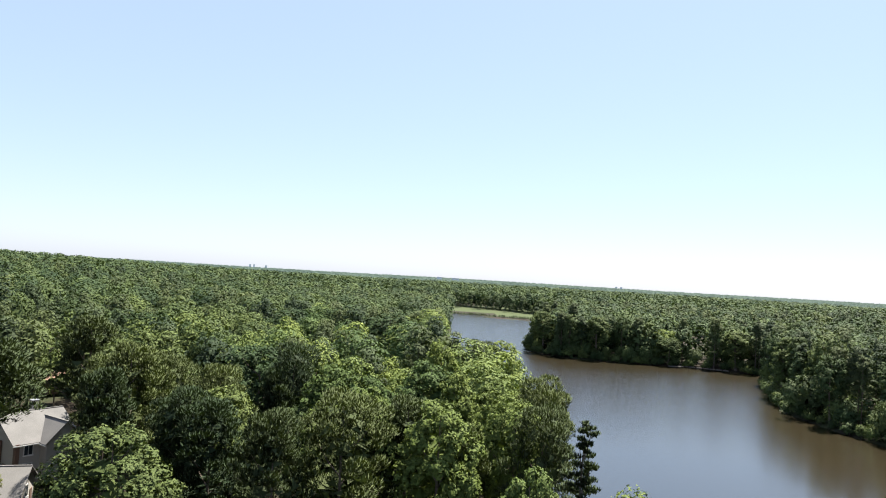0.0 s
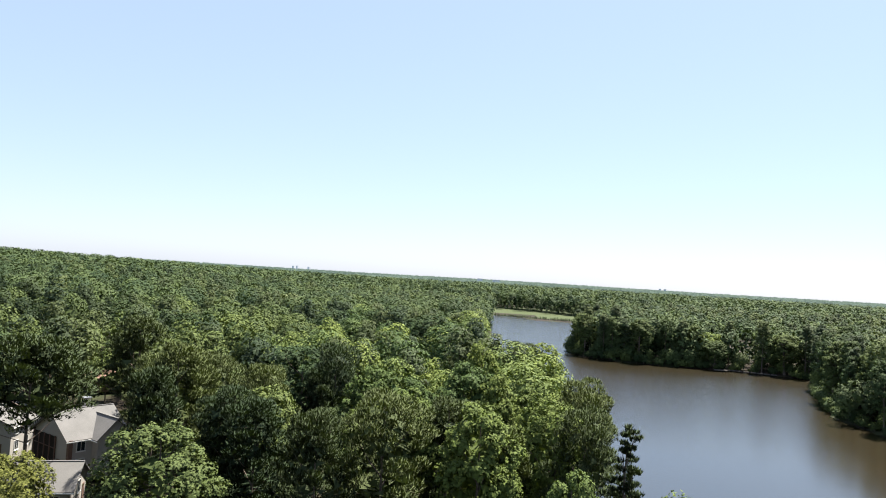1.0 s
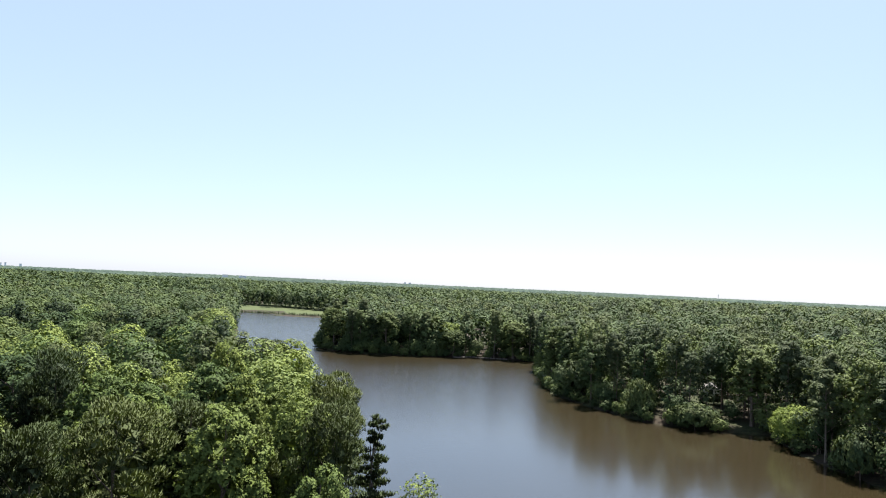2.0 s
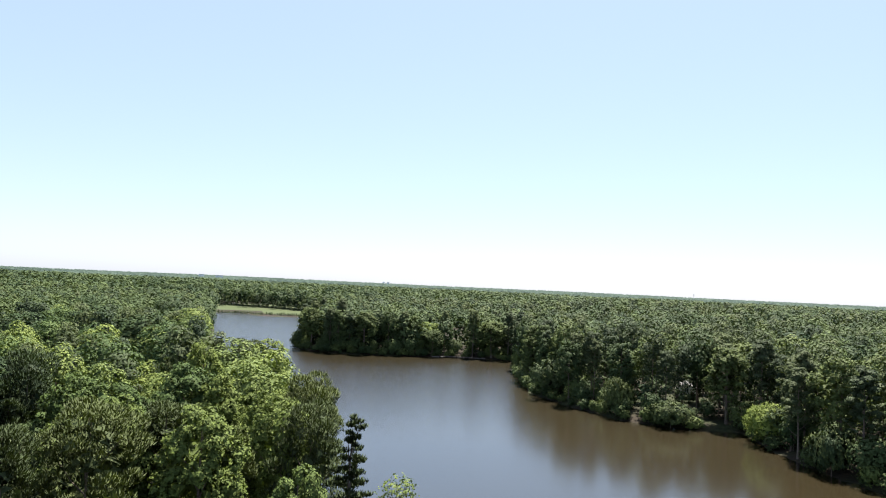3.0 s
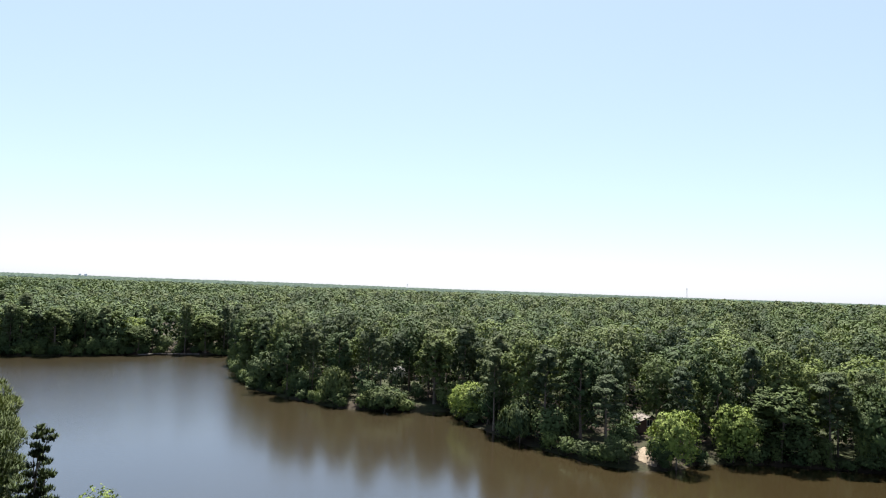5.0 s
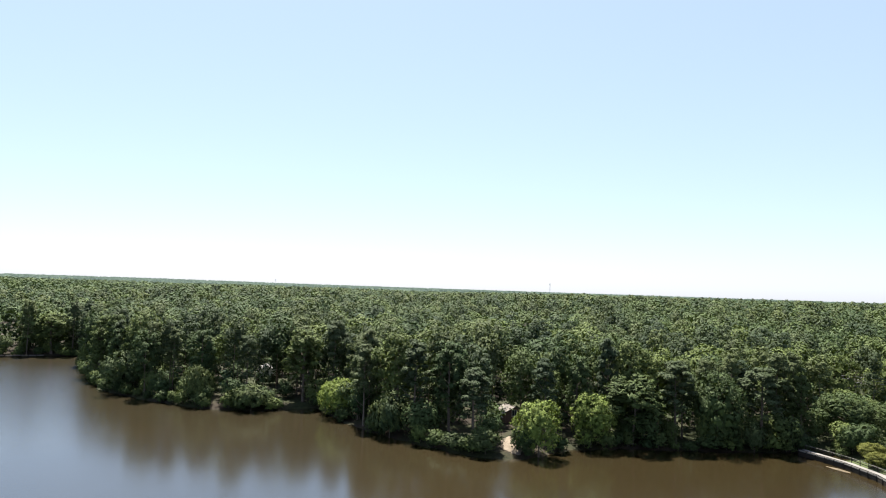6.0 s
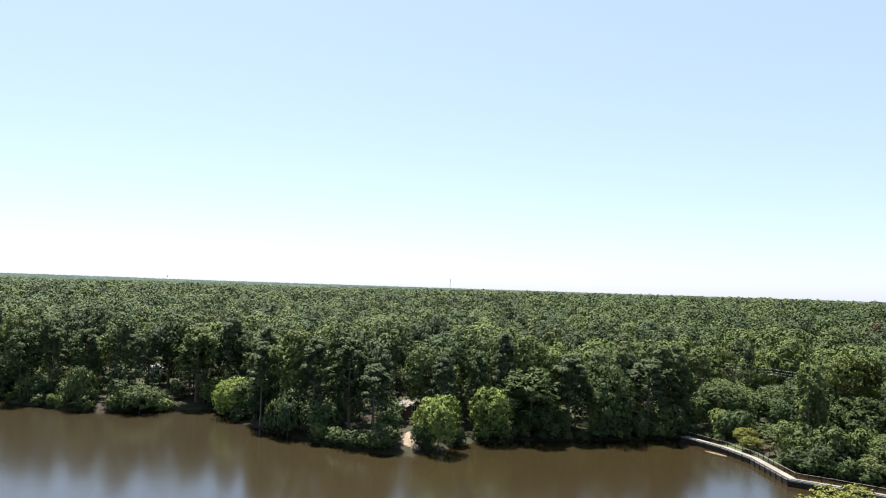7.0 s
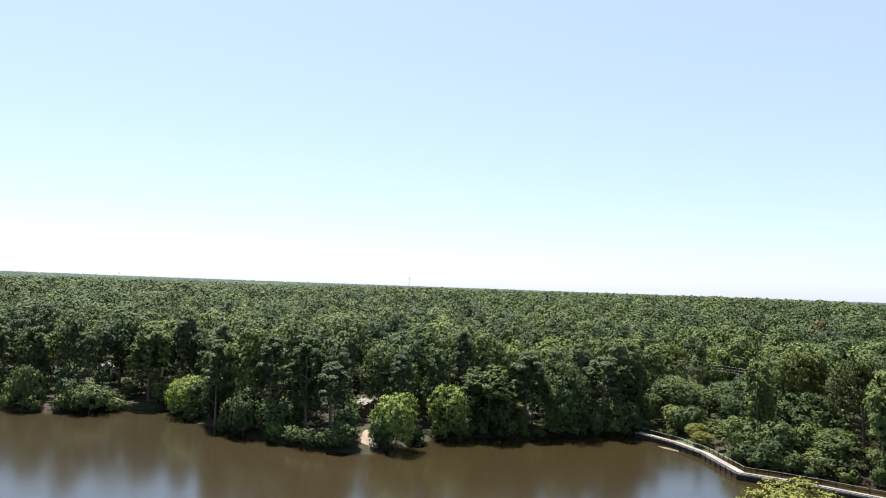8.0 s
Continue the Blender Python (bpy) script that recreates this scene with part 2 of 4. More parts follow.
def tube(points, radii, sides=7):
    """Corners and quads of a round tapered bar along points."""
    points = np.asarray(points, float)
    ring = np.linspace(0, 2 * np.pi, sides, endpoint=False)
    V, Q = [], []
    for i, (p, r) in enumerate(zip(points, radii)):
        d = points[min(i + 1, len(points) - 1)] - points[max(i - 1, 0)]
        d = d / np.linalg.norm(d)
        u = np.cross(d, (0.3, 1.0, 0.2))
        u /= np.linalg.norm(u)
        v = np.cross(d, u)
        V.extend(p + r * (math.cos(t) * u + math.sin(t) * v) for t in ring)
        if i:
            b = (i - 1) * sides
            Q.extend((b + k, b + (k + 1) % sides, b + sides + (k + 1) % sides, b + sides + k) for k in range(sides))
    return np.array(V), np.array(Q)


def join(pieces):
    V, Q, n = [], [], 0
    for v, q in pieces:
        V.append(v)
        Q.append(np.asarray(q) + n)
        n += len(v)
    return np.concatenate(V), np.concatenate(Q)


# ---------------------------------------------------------------- plan of the lake
# shore of the lake, clockwise from the far end: far bank, capes and bay, boardwalk, near bank, long left bank
FAR_SHORE = [(10, 690), (45, 676), (78, 666), (98, 640), (84, 520), (62, 420), (43, 371), (50, 350), (61, 338), (86, 329), (111, 328), (129, 321), (147, 307)]
EAST_SHORE = [(126, 278), (104, 216), (105, 191), (109, 169), (119, 157), (134, 150), (128, 141), (122, 123), (119.5, 107), (118.8, 95), (118.8, 87), (122.5, 80.6), (129, 76.8), (138.5, 77), (150, 68), (163, 52), (176, 39), (184, 35)]
NEAR_SHORE = [(175, 27), (164, 17), (158, 9), (157, -4), (154, -14), (147, -36), (122, -34), (104, -14), (86, 3), (56, 22), (35, 40), (22, 56), (17, 75), (17, 100), (19, 128), (16, 146), (6, 165), (1, 220), (3, 330), (7, 450), (8, 600)]
LAKE = np.array(FAR_SHORE + EAST_SHORE + NEAR_SHORE, float)


def shore_distance(x, y):
    """Metres from the shore: over zero on land, under zero on the lake."""
    x, y = np.asarray(x, float), np.asarray(y, float)
    best, inside = np.full(x.shape, 1e9), np.zeros(x.shape, bool)
    for (ax, ay), (bx, by) in zip(LAKE, np.roll(LAKE, -1, 0)):
        dx, dy = bx - ax, by - ay
        k = np.clip(((x - ax) * dx + (y - ay) * dy) / (dx * dx + dy * dy), 0, 1)
        best = np.minimum(best, np.hypot(x - ax - k * dx, y - ay - k * dy))
        if dy:
            cross = ((ay > y) != (by > y)) & (x < dx * (y - ay) / dy + ax)
            inside ^= cross
    return np.where(inside, -best, best)


def smooth(a, b, v):
    k = np.clip((v - a) / (b - a), 0, 1)
    return k * k * (3 - 2 * k)


def swell(x, y):
    """Low rolling of the land, about -1 to 1."""
    return (np.sin(x * 0.011 + 1.3) * np.cos(y * 0.009 - 0.4) + 0.6 * np.sin(x * 0.023 - y * 0.017 + 2.0) + 0.4 * np.sin(x * 0.05 + y * 0.043)) / 2.0


def marsh(x, y):
    """1 on the open grass at the far end of the lake."""
    return smooth(0, 6, y - (690 - 0.33 * (x - 10))) * smooth(0, 12, 812 - 0.6 * x - y) * smooth(-70, -40, x) * smooth(-230, -200, -x)


def land(x, y):
    """Height of the ground over the lake's level."""
    d = shore_distance(x, y)
    wobble = d + 0.8 * np.sin(x * 0.9) * np.cos(y * 0.8)
    shore = np.where(wobble < 0, np.maximum(wobble * 0.4, -2.0), np.minimum(wobble * 0.30, 1.1))
    r = np.hypot(x, y)
    rise = 7.5 * smooth(12, 330, d) + 1.6 * swell(x, y) * smooth(15, 90, d)
    hill = 4.0 * np.exp(-(((x - 420) / 90) ** 2 + ((y - 10) / 60) ** 2)) + 11.0 * np.exp(-(((x + 680) / 330) ** 2 + ((y - 860) / 330) ** 2))
    hill = hill + 2.4 * smooth(52, 64, np.degrees(np.arctan2(x, y))) * (1 - smooth(76, 96, np.degrees(np.arctan2(x, y)))) * smooth(250, 420, r) * smooth(-40, 20, x)
    z = shore + (rise + hill) * (1 - 0.9 * marsh(x, y))
    return np.where(d < 0, shore, z) + 3.0 * smooth(1500, 4000, r)


def ground_at(x, y):
    return float(land(np.array([x]), np.array([y]))[0])


def spread(lo, hi, step, far, n):
    """Grid lines: even from lo to hi, then ever wider out to far."""
    inner = np.arange(lo, hi + step, step)
    out = np.geomspace(step, far, n)
    return np.concatenate([lo - out[::-1], inner, inner[-1] + out])


def build_ground():
    gx, gy = spread(-110, 330, 3.0, 4600, 26), spread(-110, 420, 3.0, 4600, 34)
    X, Y = np.meshgrid(gx, gy)
    Z = land(X, Y)
    V = np.stack([X, Y, Z], -1).reshape(-1, 3)
    i = np.arange(len(gx) - 1)[None, :] + np.arange(len(gy) - 1)[:, None] * len(gx)
    Q = np.stack([i, i + 1, i + 1 + len(gx), i + len(gx)], -1).reshape(-1, 4)
    me = mesh_from("ground", V, Q, GROUND, GRASS, SAND)
    cx, cy = X[:-1, :-1].ravel() + 1.5, Y[:-1, :-1].ravel() + 1.5
    which = np.zeros(len(Q), np.int32)
    which[marsh(cx, cy) > 0.5] = 1
    me.polygons.foreach_set("material_index", which)
    me.polygons.foreach_set("use_smooth", np.ones(len(Q), bool))
    tagged(new("ground", me), "brown leaf-littered forest floor under the trees", "ground", kind="structure")


def build_water():
    bm = bmesh.new()
    bmesh.ops.create_grid(bm, x_segments=8, y_segments=30, size=1.0, matrix=Matrix.Translation((85, 320, 0)) @ Matrix.Diagonal((115, 390, 1, 1)))
    ob = part("water", bm, WATER)
    tagged(ob, "still brown lake water reflecting the sky and trees", "lake", kind="structure")


build_ground()
build_water()


# ---------------------------------------------------------------- trees
def unit(v):
    return v / np.maximum(np.linalg.norm(v, axis=-1, keepdims=True), 1e-9)


def leaves_at(rng, C, N, size, aspect):
    """Leaves at C that face N: pointed, three corners each."""
    u = unit(np.cross(N, unit(rng.normal(size=C.shape))))
    v = np.cross(N, u)
    s = (size * rng.uniform(0.65, 1.35, len(C)))[:, None]
    return np.stack([C + u * s * 1.15, C - u * s * 0.75 + v * s * aspect * 1.25, C - u * s * 0.75 - v * s * aspect * 1.25], 1).reshape(-1, 3)


def tufts_at(rng, C, D, N, size, aspect):
    """Needle tufts at C that point along D and turn their broad side to N."""
    v = unit(np.cross(N + 0.35 * rng.normal(size=C.shape), D))
    s = (size * rng.uniform(0.65, 1.35, len(C)))[:, None]
    return np.stack([C + D * s * 1.2, C - D * s * 0.8 - v * s * aspect, C - D * s * 0.8 + v * s * aspect], 1).reshape(-1, 3)


def puff_leaves(rng, cc, cr, centre, leaves, flat, rise, group=1, loose=0.0, shell=(0.74, 1.08)):
    """Places on the open outsides of the puffs of a crown, in small sprays of leaves, and which way is out there, from the puff and from the crown."""
    n = int(leaves / group * 1.9)
    height = (cc[:, 2] - cc[:, 2].min()) / (np.ptp(cc[:, 2]) + 1e-6)
    weight = cr ** 2 * (0.3 + 0.7 * np.clip(height * 1.5, 0, 1))      # shaded boughs bear fewer leaves
    pick = rng.choice(len(cc), n, p=weight / np.sum(weight))
    out = unit(rng.normal(size=(n, 3)) + np.array([0, 0, rise]))
    C = cc[pick] + out * cr[pick][:, None] * rng.uniform(*shell, (n, 1)) * np.array([1, 1, flat])
    near = np.linalg.norm((C[:, None, :] - cc[None]) / np.array([1, 1, flat]), axis=-1) / cr[None]
    near[np.arange(n), pick] = 9.0
    keep = np.flatnonzero(near.min(1) > 0.8)[: max(1, leaves // group)]
    C, out = np.repeat(C[keep], group, 0), np.repeat(out[keep], group, 0)
    if group > 1:
        C = C + rng.normal(scale=loose, size=C.shape)
    return C, out, unit(C - centre)


def core_leaves(rng, cc, cr, axis, count, size):
    """Large leaves deep inside the puffs, which close a crown against the light, and their outward ways."""
    pick = rng.integers(len(cc), size=count)
    mid = np.array([0, 0, axis])
    out = unit(rng.normal(size=(count, 3)))
    C = cc[pick] + out * cr[pick][:, None] * 0.45 + (mid - cc[pick]) * rng.uniform(0.05, 0.45, (count, 1))
    N = unit(unit(C - mid) + 0.6 * out)
    return leaves_at(rng, C, N, size, 0.7), np.repeat(N, 3, 0)


def soft_normals(rng, out, crown_out, up=0.12, rough=0.16, own=0.6):
    """How the leaves of a spray turn to the light as a whole, for each corner."""
    return np.repeat(unit(own * out + (1.15 - own) * crown_out + np.array([0, 0, up]) + rough * rng.normal(size=out.shape)), 3, 0)


def broad_crown(rng, h, r, base, clumps, leaves, size, top_only=False, aspect=0.68, low=-0.6, core=150):
    """The leaves of a tall round crown made of uneven puffs: corners, their normals, and the puffs' centres."""
    zc, hz = (base + h) / 2, (h - base) / 2
    z = np.linspace(0.0 if top_only else low, 0.96, clumps) + rng.uniform(-0.06, 0.06, clumps)
    z = np.clip(z, -0.98, 0.97)
    t = np.arange(clumps) * 2.4 + rng.uniform(-0.6, 0.6, clumps)
    w = np.where(z > 0, (1 - np.abs(z) ** 2.3) ** 0.52, 1 - (0.75 * np.abs(z) if low > -0.9 else 0.35 * np.abs(z) ** 2))
    d = np.stack([w * np.cos(t), w * np.sin(t), z], -1)
    lobes = 1 + 0.16 * np.sin(t * 2 + rng.uniform(0, 6)) + 0.12 * np.sin(t * 3 + rng.uniform(0, 6))
    cr = r * rng.uniform(0.18, 0.4, clumps) * min(1.3, (42 / clumps) ** 0.42)
    if clumps < 20:              # far crowns keep full, rounded tops
        cr = cr * (1 + 0.35 * (z > 0.55))
    reach = 1.0 - 0.55 * cr / r
    cc = d * np.array([r, r, hz]) * np.stack([reach, reach, 1.0 - 0.75 * cr / hz], -1) * rng.uniform(0.84, 1.04, (clumps, 1)) * np.stack([lobes, lobes, np.ones(clumps)], -1) + np.array([0, 0, zc])
    fine = size < 0.24           # close trees show their single sprays, far ones only smooth puffs
    C, out, crown_out = puff_leaves(rng, cc, cr, np.array([0, 0, zc - hz * 0.4]), leaves, 0.9, 0.4, 5 if fine else 1, size * 0.8, (0.74, 1.08) if fine else (0.92, 1.05))
    N = unit(0.9 * out + 0.4 * crown_out + np.array([0, 0, 0.1]) + (0.45 if fine else 0.16) * rng.normal(size=C.shape))
    inner, inner_n = core_leaves(rng, cc, cr, zc - hz * 0.2, core, r * (0.13 if core > 100 else 0.2 if core > 40 else 0.26))
    return np.concatenate([leaves_at(rng, C, N, size, aspect), inner]), np.concatenate([soft_normals(rng, out, crown_out, own=0.62 if core > 100 else 0.42), inner_n]), cc


def pine_crown(rng, h, r, base, clumps, leaves, size, top_only=False, aspect=0.3, core=170):
    """The needle tufts of a tall pine with a domed, ragged crown: corners, normals, puffs' centres."""
    f = np.linspace(0.4 if top_only else 0.0, 0.97, clumps) + rng.uniform(-0.03, 0.03, clumps)
    t = np.arange(clumps) * 2.4 + rng.uniform(-0.6, 0.6, clumps)
    R = r * np.sqrt(np.maximum(1.0 - (np.abs(f - 0.3) / 0.72) ** 2.0, 0.02)) * rng.uniform(0.4, 1.05, clumps)
    cr = r * rng.uniform(0.2, 0.36, clumps) * min(1.15, (40 / clumps) ** 0.4) * (1 + 0.3 * (f > 0.68))
    cc = np.stack([R * np.cos(t), R * np.sin(t), base + (h - base) * np.clip(f, 0, 0.98) - 0.6 * cr], -1)
    C, out, crown_out = puff_leaves(rng, cc, cr, np.array([0, 0, base]), leaves, 0.7, 0.55)
    inner, inner_n = core_leaves(rng, cc, cr, (base + h) / 2, core, r * (0.13 if core > 100 else 0.17 if core > 40 else 0.22))
    if aspect < 0.5:
        D = unit(0.5 * out + 0.3 * crown_out + np.array([0, 0, 0.75]) + 0.25 * rng.normal(size=C.shape))
        V = tufts_at(rng, C, D, unit(out + crown_out), size, aspect)
    else:
        V = leaves_at(rng, C, unit(0.9 * out + 0.4 * crown_out + 0.25 * rng.normal(size=C.shape)), size, aspect)
    return np.concatenate([V, inner]), np.concatenate([soft_normals(rng, out, crown_out, 0.15, 0.2, 0.62 if core > 100 else 0.45), inner_n]), cc


def tier_crown(rng, h, r, base, clumps, leaves, size, top_only=False, aspect=0.3):
    """Corners of the needle tufts of a narrow pine with open whorls of branches."""
    cc, cr = [], []
    z, t = base, 0.0
    while z < h * 0.985:
        f = (z - base) / (h - base)
        t += rng.uniform(1.7, 2.9)
        long = (0.25 + r * (1.02 - f) ** 0.7) * rng.uniform(0.4, 1.12)
        tilt = rng.uniform(-0.25, 0.15)
        for m in np.linspace(0.3, 1.0, 5):
            cc.append((long * m * math.cos(t), long * m * math.sin(t), z + tilt * long * m + 0.25 * long * m * m * rng.uniform(0.2, 1)))
            cr.append((0.22 + 0.26 * (1.1 - f) * (1.25 - 0.6 * m)) * rng.uniform(0.6, 1.35))
        z += h * rng.uniform(0.006, 0.018)
    cc, cr = np.array(cc), np.array(cr)
    C, out, crown_out = puff_leaves(rng, cc, cr, np.array([0, 0, base]), leaves, 0.5, 0.3)
    D = unit(0.5 * out + 0.6 * crown_out + np.array([0, 0, 0.45]) + 0.3 * rng.normal(size=C.shape))
    return tufts_at(rng, C, D, unit(out + crown_out), size, aspect), soft_normals(rng, out, crown_out, 0.2, 0.2), cc[::4]


def trunk_mesh(rng, h, girth, limbs, sides=7):
    """A tapered, slightly crooked trunk with limbs that reach into the clumps."""
    k = np.linspace(0, 1, 7)
    bend = rng.normal(scale=0.012 * h, size=2)
    line = np.stack([bend[0] * np.sin(k * 3), bend[1] * np.sin(k * 2.4), -0.5 + k * (h * 0.93 + 0.5)], -1)
    made = [tube(line, girth * (1 - 0.86 * k) * np.where(k == 0, 1.45, 1.0), sides)]
    for c in limbs:
        f = np.clip((c[2] - 0.28 * np.hypot(c[0], c[1])) / h - 0.06, 0.2, 0.88)
        root = np.array([np.interp(f, k, line[:, 0]), np.interp(f, k, line[:, 1]), np.interp(f, k, line[:, 2])])
        mid = (root + c) / 2 + np.array([0, 0, -0.05 * h * 0.3])
        made.append(tube([root, mid, c], np.array([0.34, 0.22, 0.08]) * girth, 4))
    V, Q = join(made)
    me = mesh_from("trunk", V, Q, BARK)
    me.polygons.foreach_set("use_smooth", np.ones(len(Q), bool))
    return me


def make_tree(kind, seed, h, r, base, clumps, leaves, size, material, label, category, aspect=None, low=-0.6, core=240):
    """One tree at the origin: trunk and crown under an empty."""
    rng = np.random.default_rng(seed)
    if kind in ("pine", "tier"):
        V, N, cc = (pine_crown if kind == "pine" else tier_crown)(rng, h, r, base, clumps, leaves, size, aspect=aspect or 0.3)
        clumps = len(cc)
    else:
        V, N, cc = broad_crown(rng, h, r, base, clumps, leaves, size, aspect=aspect or 0.68, low=low, core=core)
    name = category.replace(" ", "_") if kind == "shrub" else {"pine": "pine_tree", "tier": "pine_tree", "broad": "broadleaf_tree"}[kind]
    ob = empty(name)
    mesh_part("trunk", trunk_mesh(rng, h, (0.0125 if kind == "broad" else 0.010) * h + 0.02, cc[:: max(1, clumps // 9)]), ob)
    mesh_part("crown", leaf_mesh("crown", V, N, material), ob)
    return tagged(ob, label, category)


placed = []                      # x, y, crown radius of what stands already


def stand(proto, x, y, height, own, turn, width=1.0, sink=0.0):
    """A copy of a tree on the ground at x, y, scaled to the height."""
    k = height / own
    z = max(ground_at(x, y), 0.02) - sink
    return copy_thing(proto, Matrix.Translation((x, y, z)) @ Matrix.Rotation(turn, 4, "Z") @ Matrix.Diagonal((k * width, k * width, k, 1)))


# clearings: x, y, radius
CLEAR = [(-62, 103, 11), (-56, 108, 7), (-53, 87, 7), (-70, 104, 7), (-62, 90, 8), (-54, 79, 6), (-47, 77, 7), (-42, 67, 5.5), (-84, 164, 7), (-29, 177, 5), (128, 362, 9), (124, 350, 6), (117, 328, 3),
         (153, 202, 8), (146, 191, 4), (139, 182, 3.4), (132, 173, 2.6), (126, 164, 2), (145, 94, 3), (120, 338, 5), (208, 260, 9), (298, 303, 9), (152, 99, 6), (138, 90, 4), (131, 85, 6), (125, 81, 4), (172, 24, 6), (222, 24, 3)]
# trees of a marked shape: kind (b broadleaf, l light green, p pine, t narrow pine, u high-crowned pine, s pale bush, y sapling, z yellow-green, d dry), x, y, height of the top over the lake, crown radius
LEFT_TREES = [("b", -29.4, 65.8, 19, 5.4), ("z", -47.5, 71.4, 13.5, 4.6), ("u", -55.0, 86.1, 24, 7.0), ("p", -56.6, 116, 25, 5.6), ("b", -45.6, 112, 24, 6.8), ("b", -26.6, 107.7, 23, 7), ("b", -30.3, 233.6, 24, 9), ("p", -23, 74, 20.5, 4.6), ("p", -15.5, 69, 21, 3.7), ("p", -9.1, 74.5, 22, 4.5), ("p", -3, 86, 20, 5), ("b", 0.5, 113.6, 24, 4.3), ("b", 8.7, 92, 20, 3.9)]
BANK_TREES = [("b", 12.6, 145.6, 22, 6.2), ("t", 13.8, 65.6, 22, 3.1), ("y", 18.6, 66.3, 16, 2.0), ("b", 9.0, 81, 21, 4.0), ("p", 13.0, 88, 23, 3.6), ("p", 11.6, 75.5, 21.6, 3.4), ("b", -13.6, 199.4, 24, 8), ("z", 84.2, 1.2, 15.2, 7.6), ("b", 7.5, 54.6, 20, 3.4), ("p", 8.6, 154.0, 21.5, 4.2), ("b", 2.0, 158.0, 21.0, 5.0)]
SHORE_TREES = [("l", 129, 77.4, 11.9, 5.2), ("l", 144.5, 73.5, 12.5, 5.0), ("s", 121.4, 85.4, 5.6, 3.4), ("s", 128.6, 80.2, 5.0, 3.2), ("s", 120.0, 92.4, 4.2, 3.4), ("s", 120.1, 111.1, 9.4, 3.9), ("l", 127.7, 136, 10.5, 4.7), ("s", 119.3, 161.2, 6.5, 5.9), ("b", 133.2, 156.8, 22.3, 6.2), ("p", 141.4, 153.2, 24.2, 4.1), ("b", 127.4, 116.1, 24.1, 5.5), ("b", 144.5, 91.4, 20.5, 4.2), ("p", 124.9, 91, 17.6, 3.6), ("b", 127.7, 100, 23.3, 5.8), ("p", 124.7, 108, 22.4, 3.9), ("b", 153.2, 68, 16.5, 6.3), ("p", 160.1, 60.5, 19.8, 4.1), ("b", 165.8, 53, 17.5, 6), ("p", 174, 46, 18.8, 5)]
EAST_TREES = [("s", 168.8, 46, 6.8, 2.8), ("s", 176, 40.5, 7.8, 2.6), ("b", 194, 32.9, 13, 7.5), ("s", 187.1, 23.7, 4, 3.7), ("s", 181, 19, 3.9, 3.6), ("b", 182.9, 12, 17.3, 8), ("p", 186, 2.7, 21.8, 7), ("b", 163, -4, 9, 5.4), ("s", 162, 6.5, 6.8, 5), ("s", 160, -1, 4.9, 4.6), ("p", 171, -9, 22.1, 6.5), ("s", 161, 12, 4.7, 4), ("d", 300, -1.6, 27.2, 3.2), ("b", 229.0, 41.0, 19.0, 7.0), ("b", 232.0, 27.0, 19.0, 7.0), ("b", 229.0, 12.0, 19.0, 7.0), ("b", 176.0, 2.0, 14.0, 6.5), ("b", 196.0, 20.0, 12.5, 7.0), ("b", 178.5, -13.0, 19.0, 7.5), ("b", 206.0, 8.0, 17.5, 7.5), ("b", 212.0, 36.0, 11.5, 5.5), ("b", 216.0, 22.0, 11.0, 5.5), ("b", 203.0, 30.0, 11.0, 5.5), ("z", 171.6, 22.6, 3.6, 2.4), ("z", 176.5, 24.6, 4.6, 2.8), ("d", 168.6, 18.6, 2.6, 1.9)]
FAR_TREES = [("s", 107.8, 206.5, 12.5, 6.4), ("s", 123.5, 268, 3.1, 2.3), ("s", 117.5, 166.5, 3.6, 3.4), ("p", 136.7, 182.5, 20, 3.2), ("b", 142.2, 178.2, 17, 3.4), ("s", 125, 163.5, 5, 3.6), ("s", 120.5, 158.5, 3.6, 3.2), ("l", 105.8, 341, 16.5, 7.5), ("b", 105.8, 330, 13.3, 5.6), ("s", 116.8, 329, 8.8, 4.1), ("b", 74.3, 337.1, 21.3, 7.6), ("b", 51.5, 355.7, 21.1, 7), ("b", 133.3, 321, 18.5, 7.6), ("s", 110, 173.8, 11.3, 3.2), ("s", 117, 158.4, 7, 4.8), ("l", 131.4, 142.4, 8.7, 4.2), ("s", 119.8, 110.9, 9.5, 3.6), ("p", 138.4, 162.9, 22.2, 4.6), ("s", 145.6, 188.2, 4.4, 2.6), ("p", 148.2, 187.4, 20.5, 3.0), ("p", 141.6, 188.6, 21.0, 3.0)]
MARKED = LEFT_TREES + BANK_TREES + SHORE_TREES + EAST_TREES + FAR_TREES


def free(x, y):
    ok = (shore_distance(x, y) > 1.5) & (marsh(x, y) < 0.3)
    for cx, cy, cr in CLEAR:
        ok &= np.hypot(x - cx, y - cy) > cr
    for _, cx, cy, _, cr in MARKED:
        ok &= np.hypot(x - cx, y - cy) > 0.72 * cr + 1.6
    return ok


def scatter(rng, step, x0, x1, y0, y1):
    gx, gy = np.meshgrid(np.arange(x0, x1, step), np.arange(y0, y1, step * 0.87))
    gx = gx + (np.arange(gx.shape[0]) % 2)[:, None] * step / 2
    x = gx.ravel() + rng.uniform(-0.36, 0.36, gx.size) * step
    y = gy.ravel() + rng.uniform(-0.36, 0.36, gx.size) * step
    return x, y


def bearing(x, y):
    return np.degrees(np.arctan2(x, y))


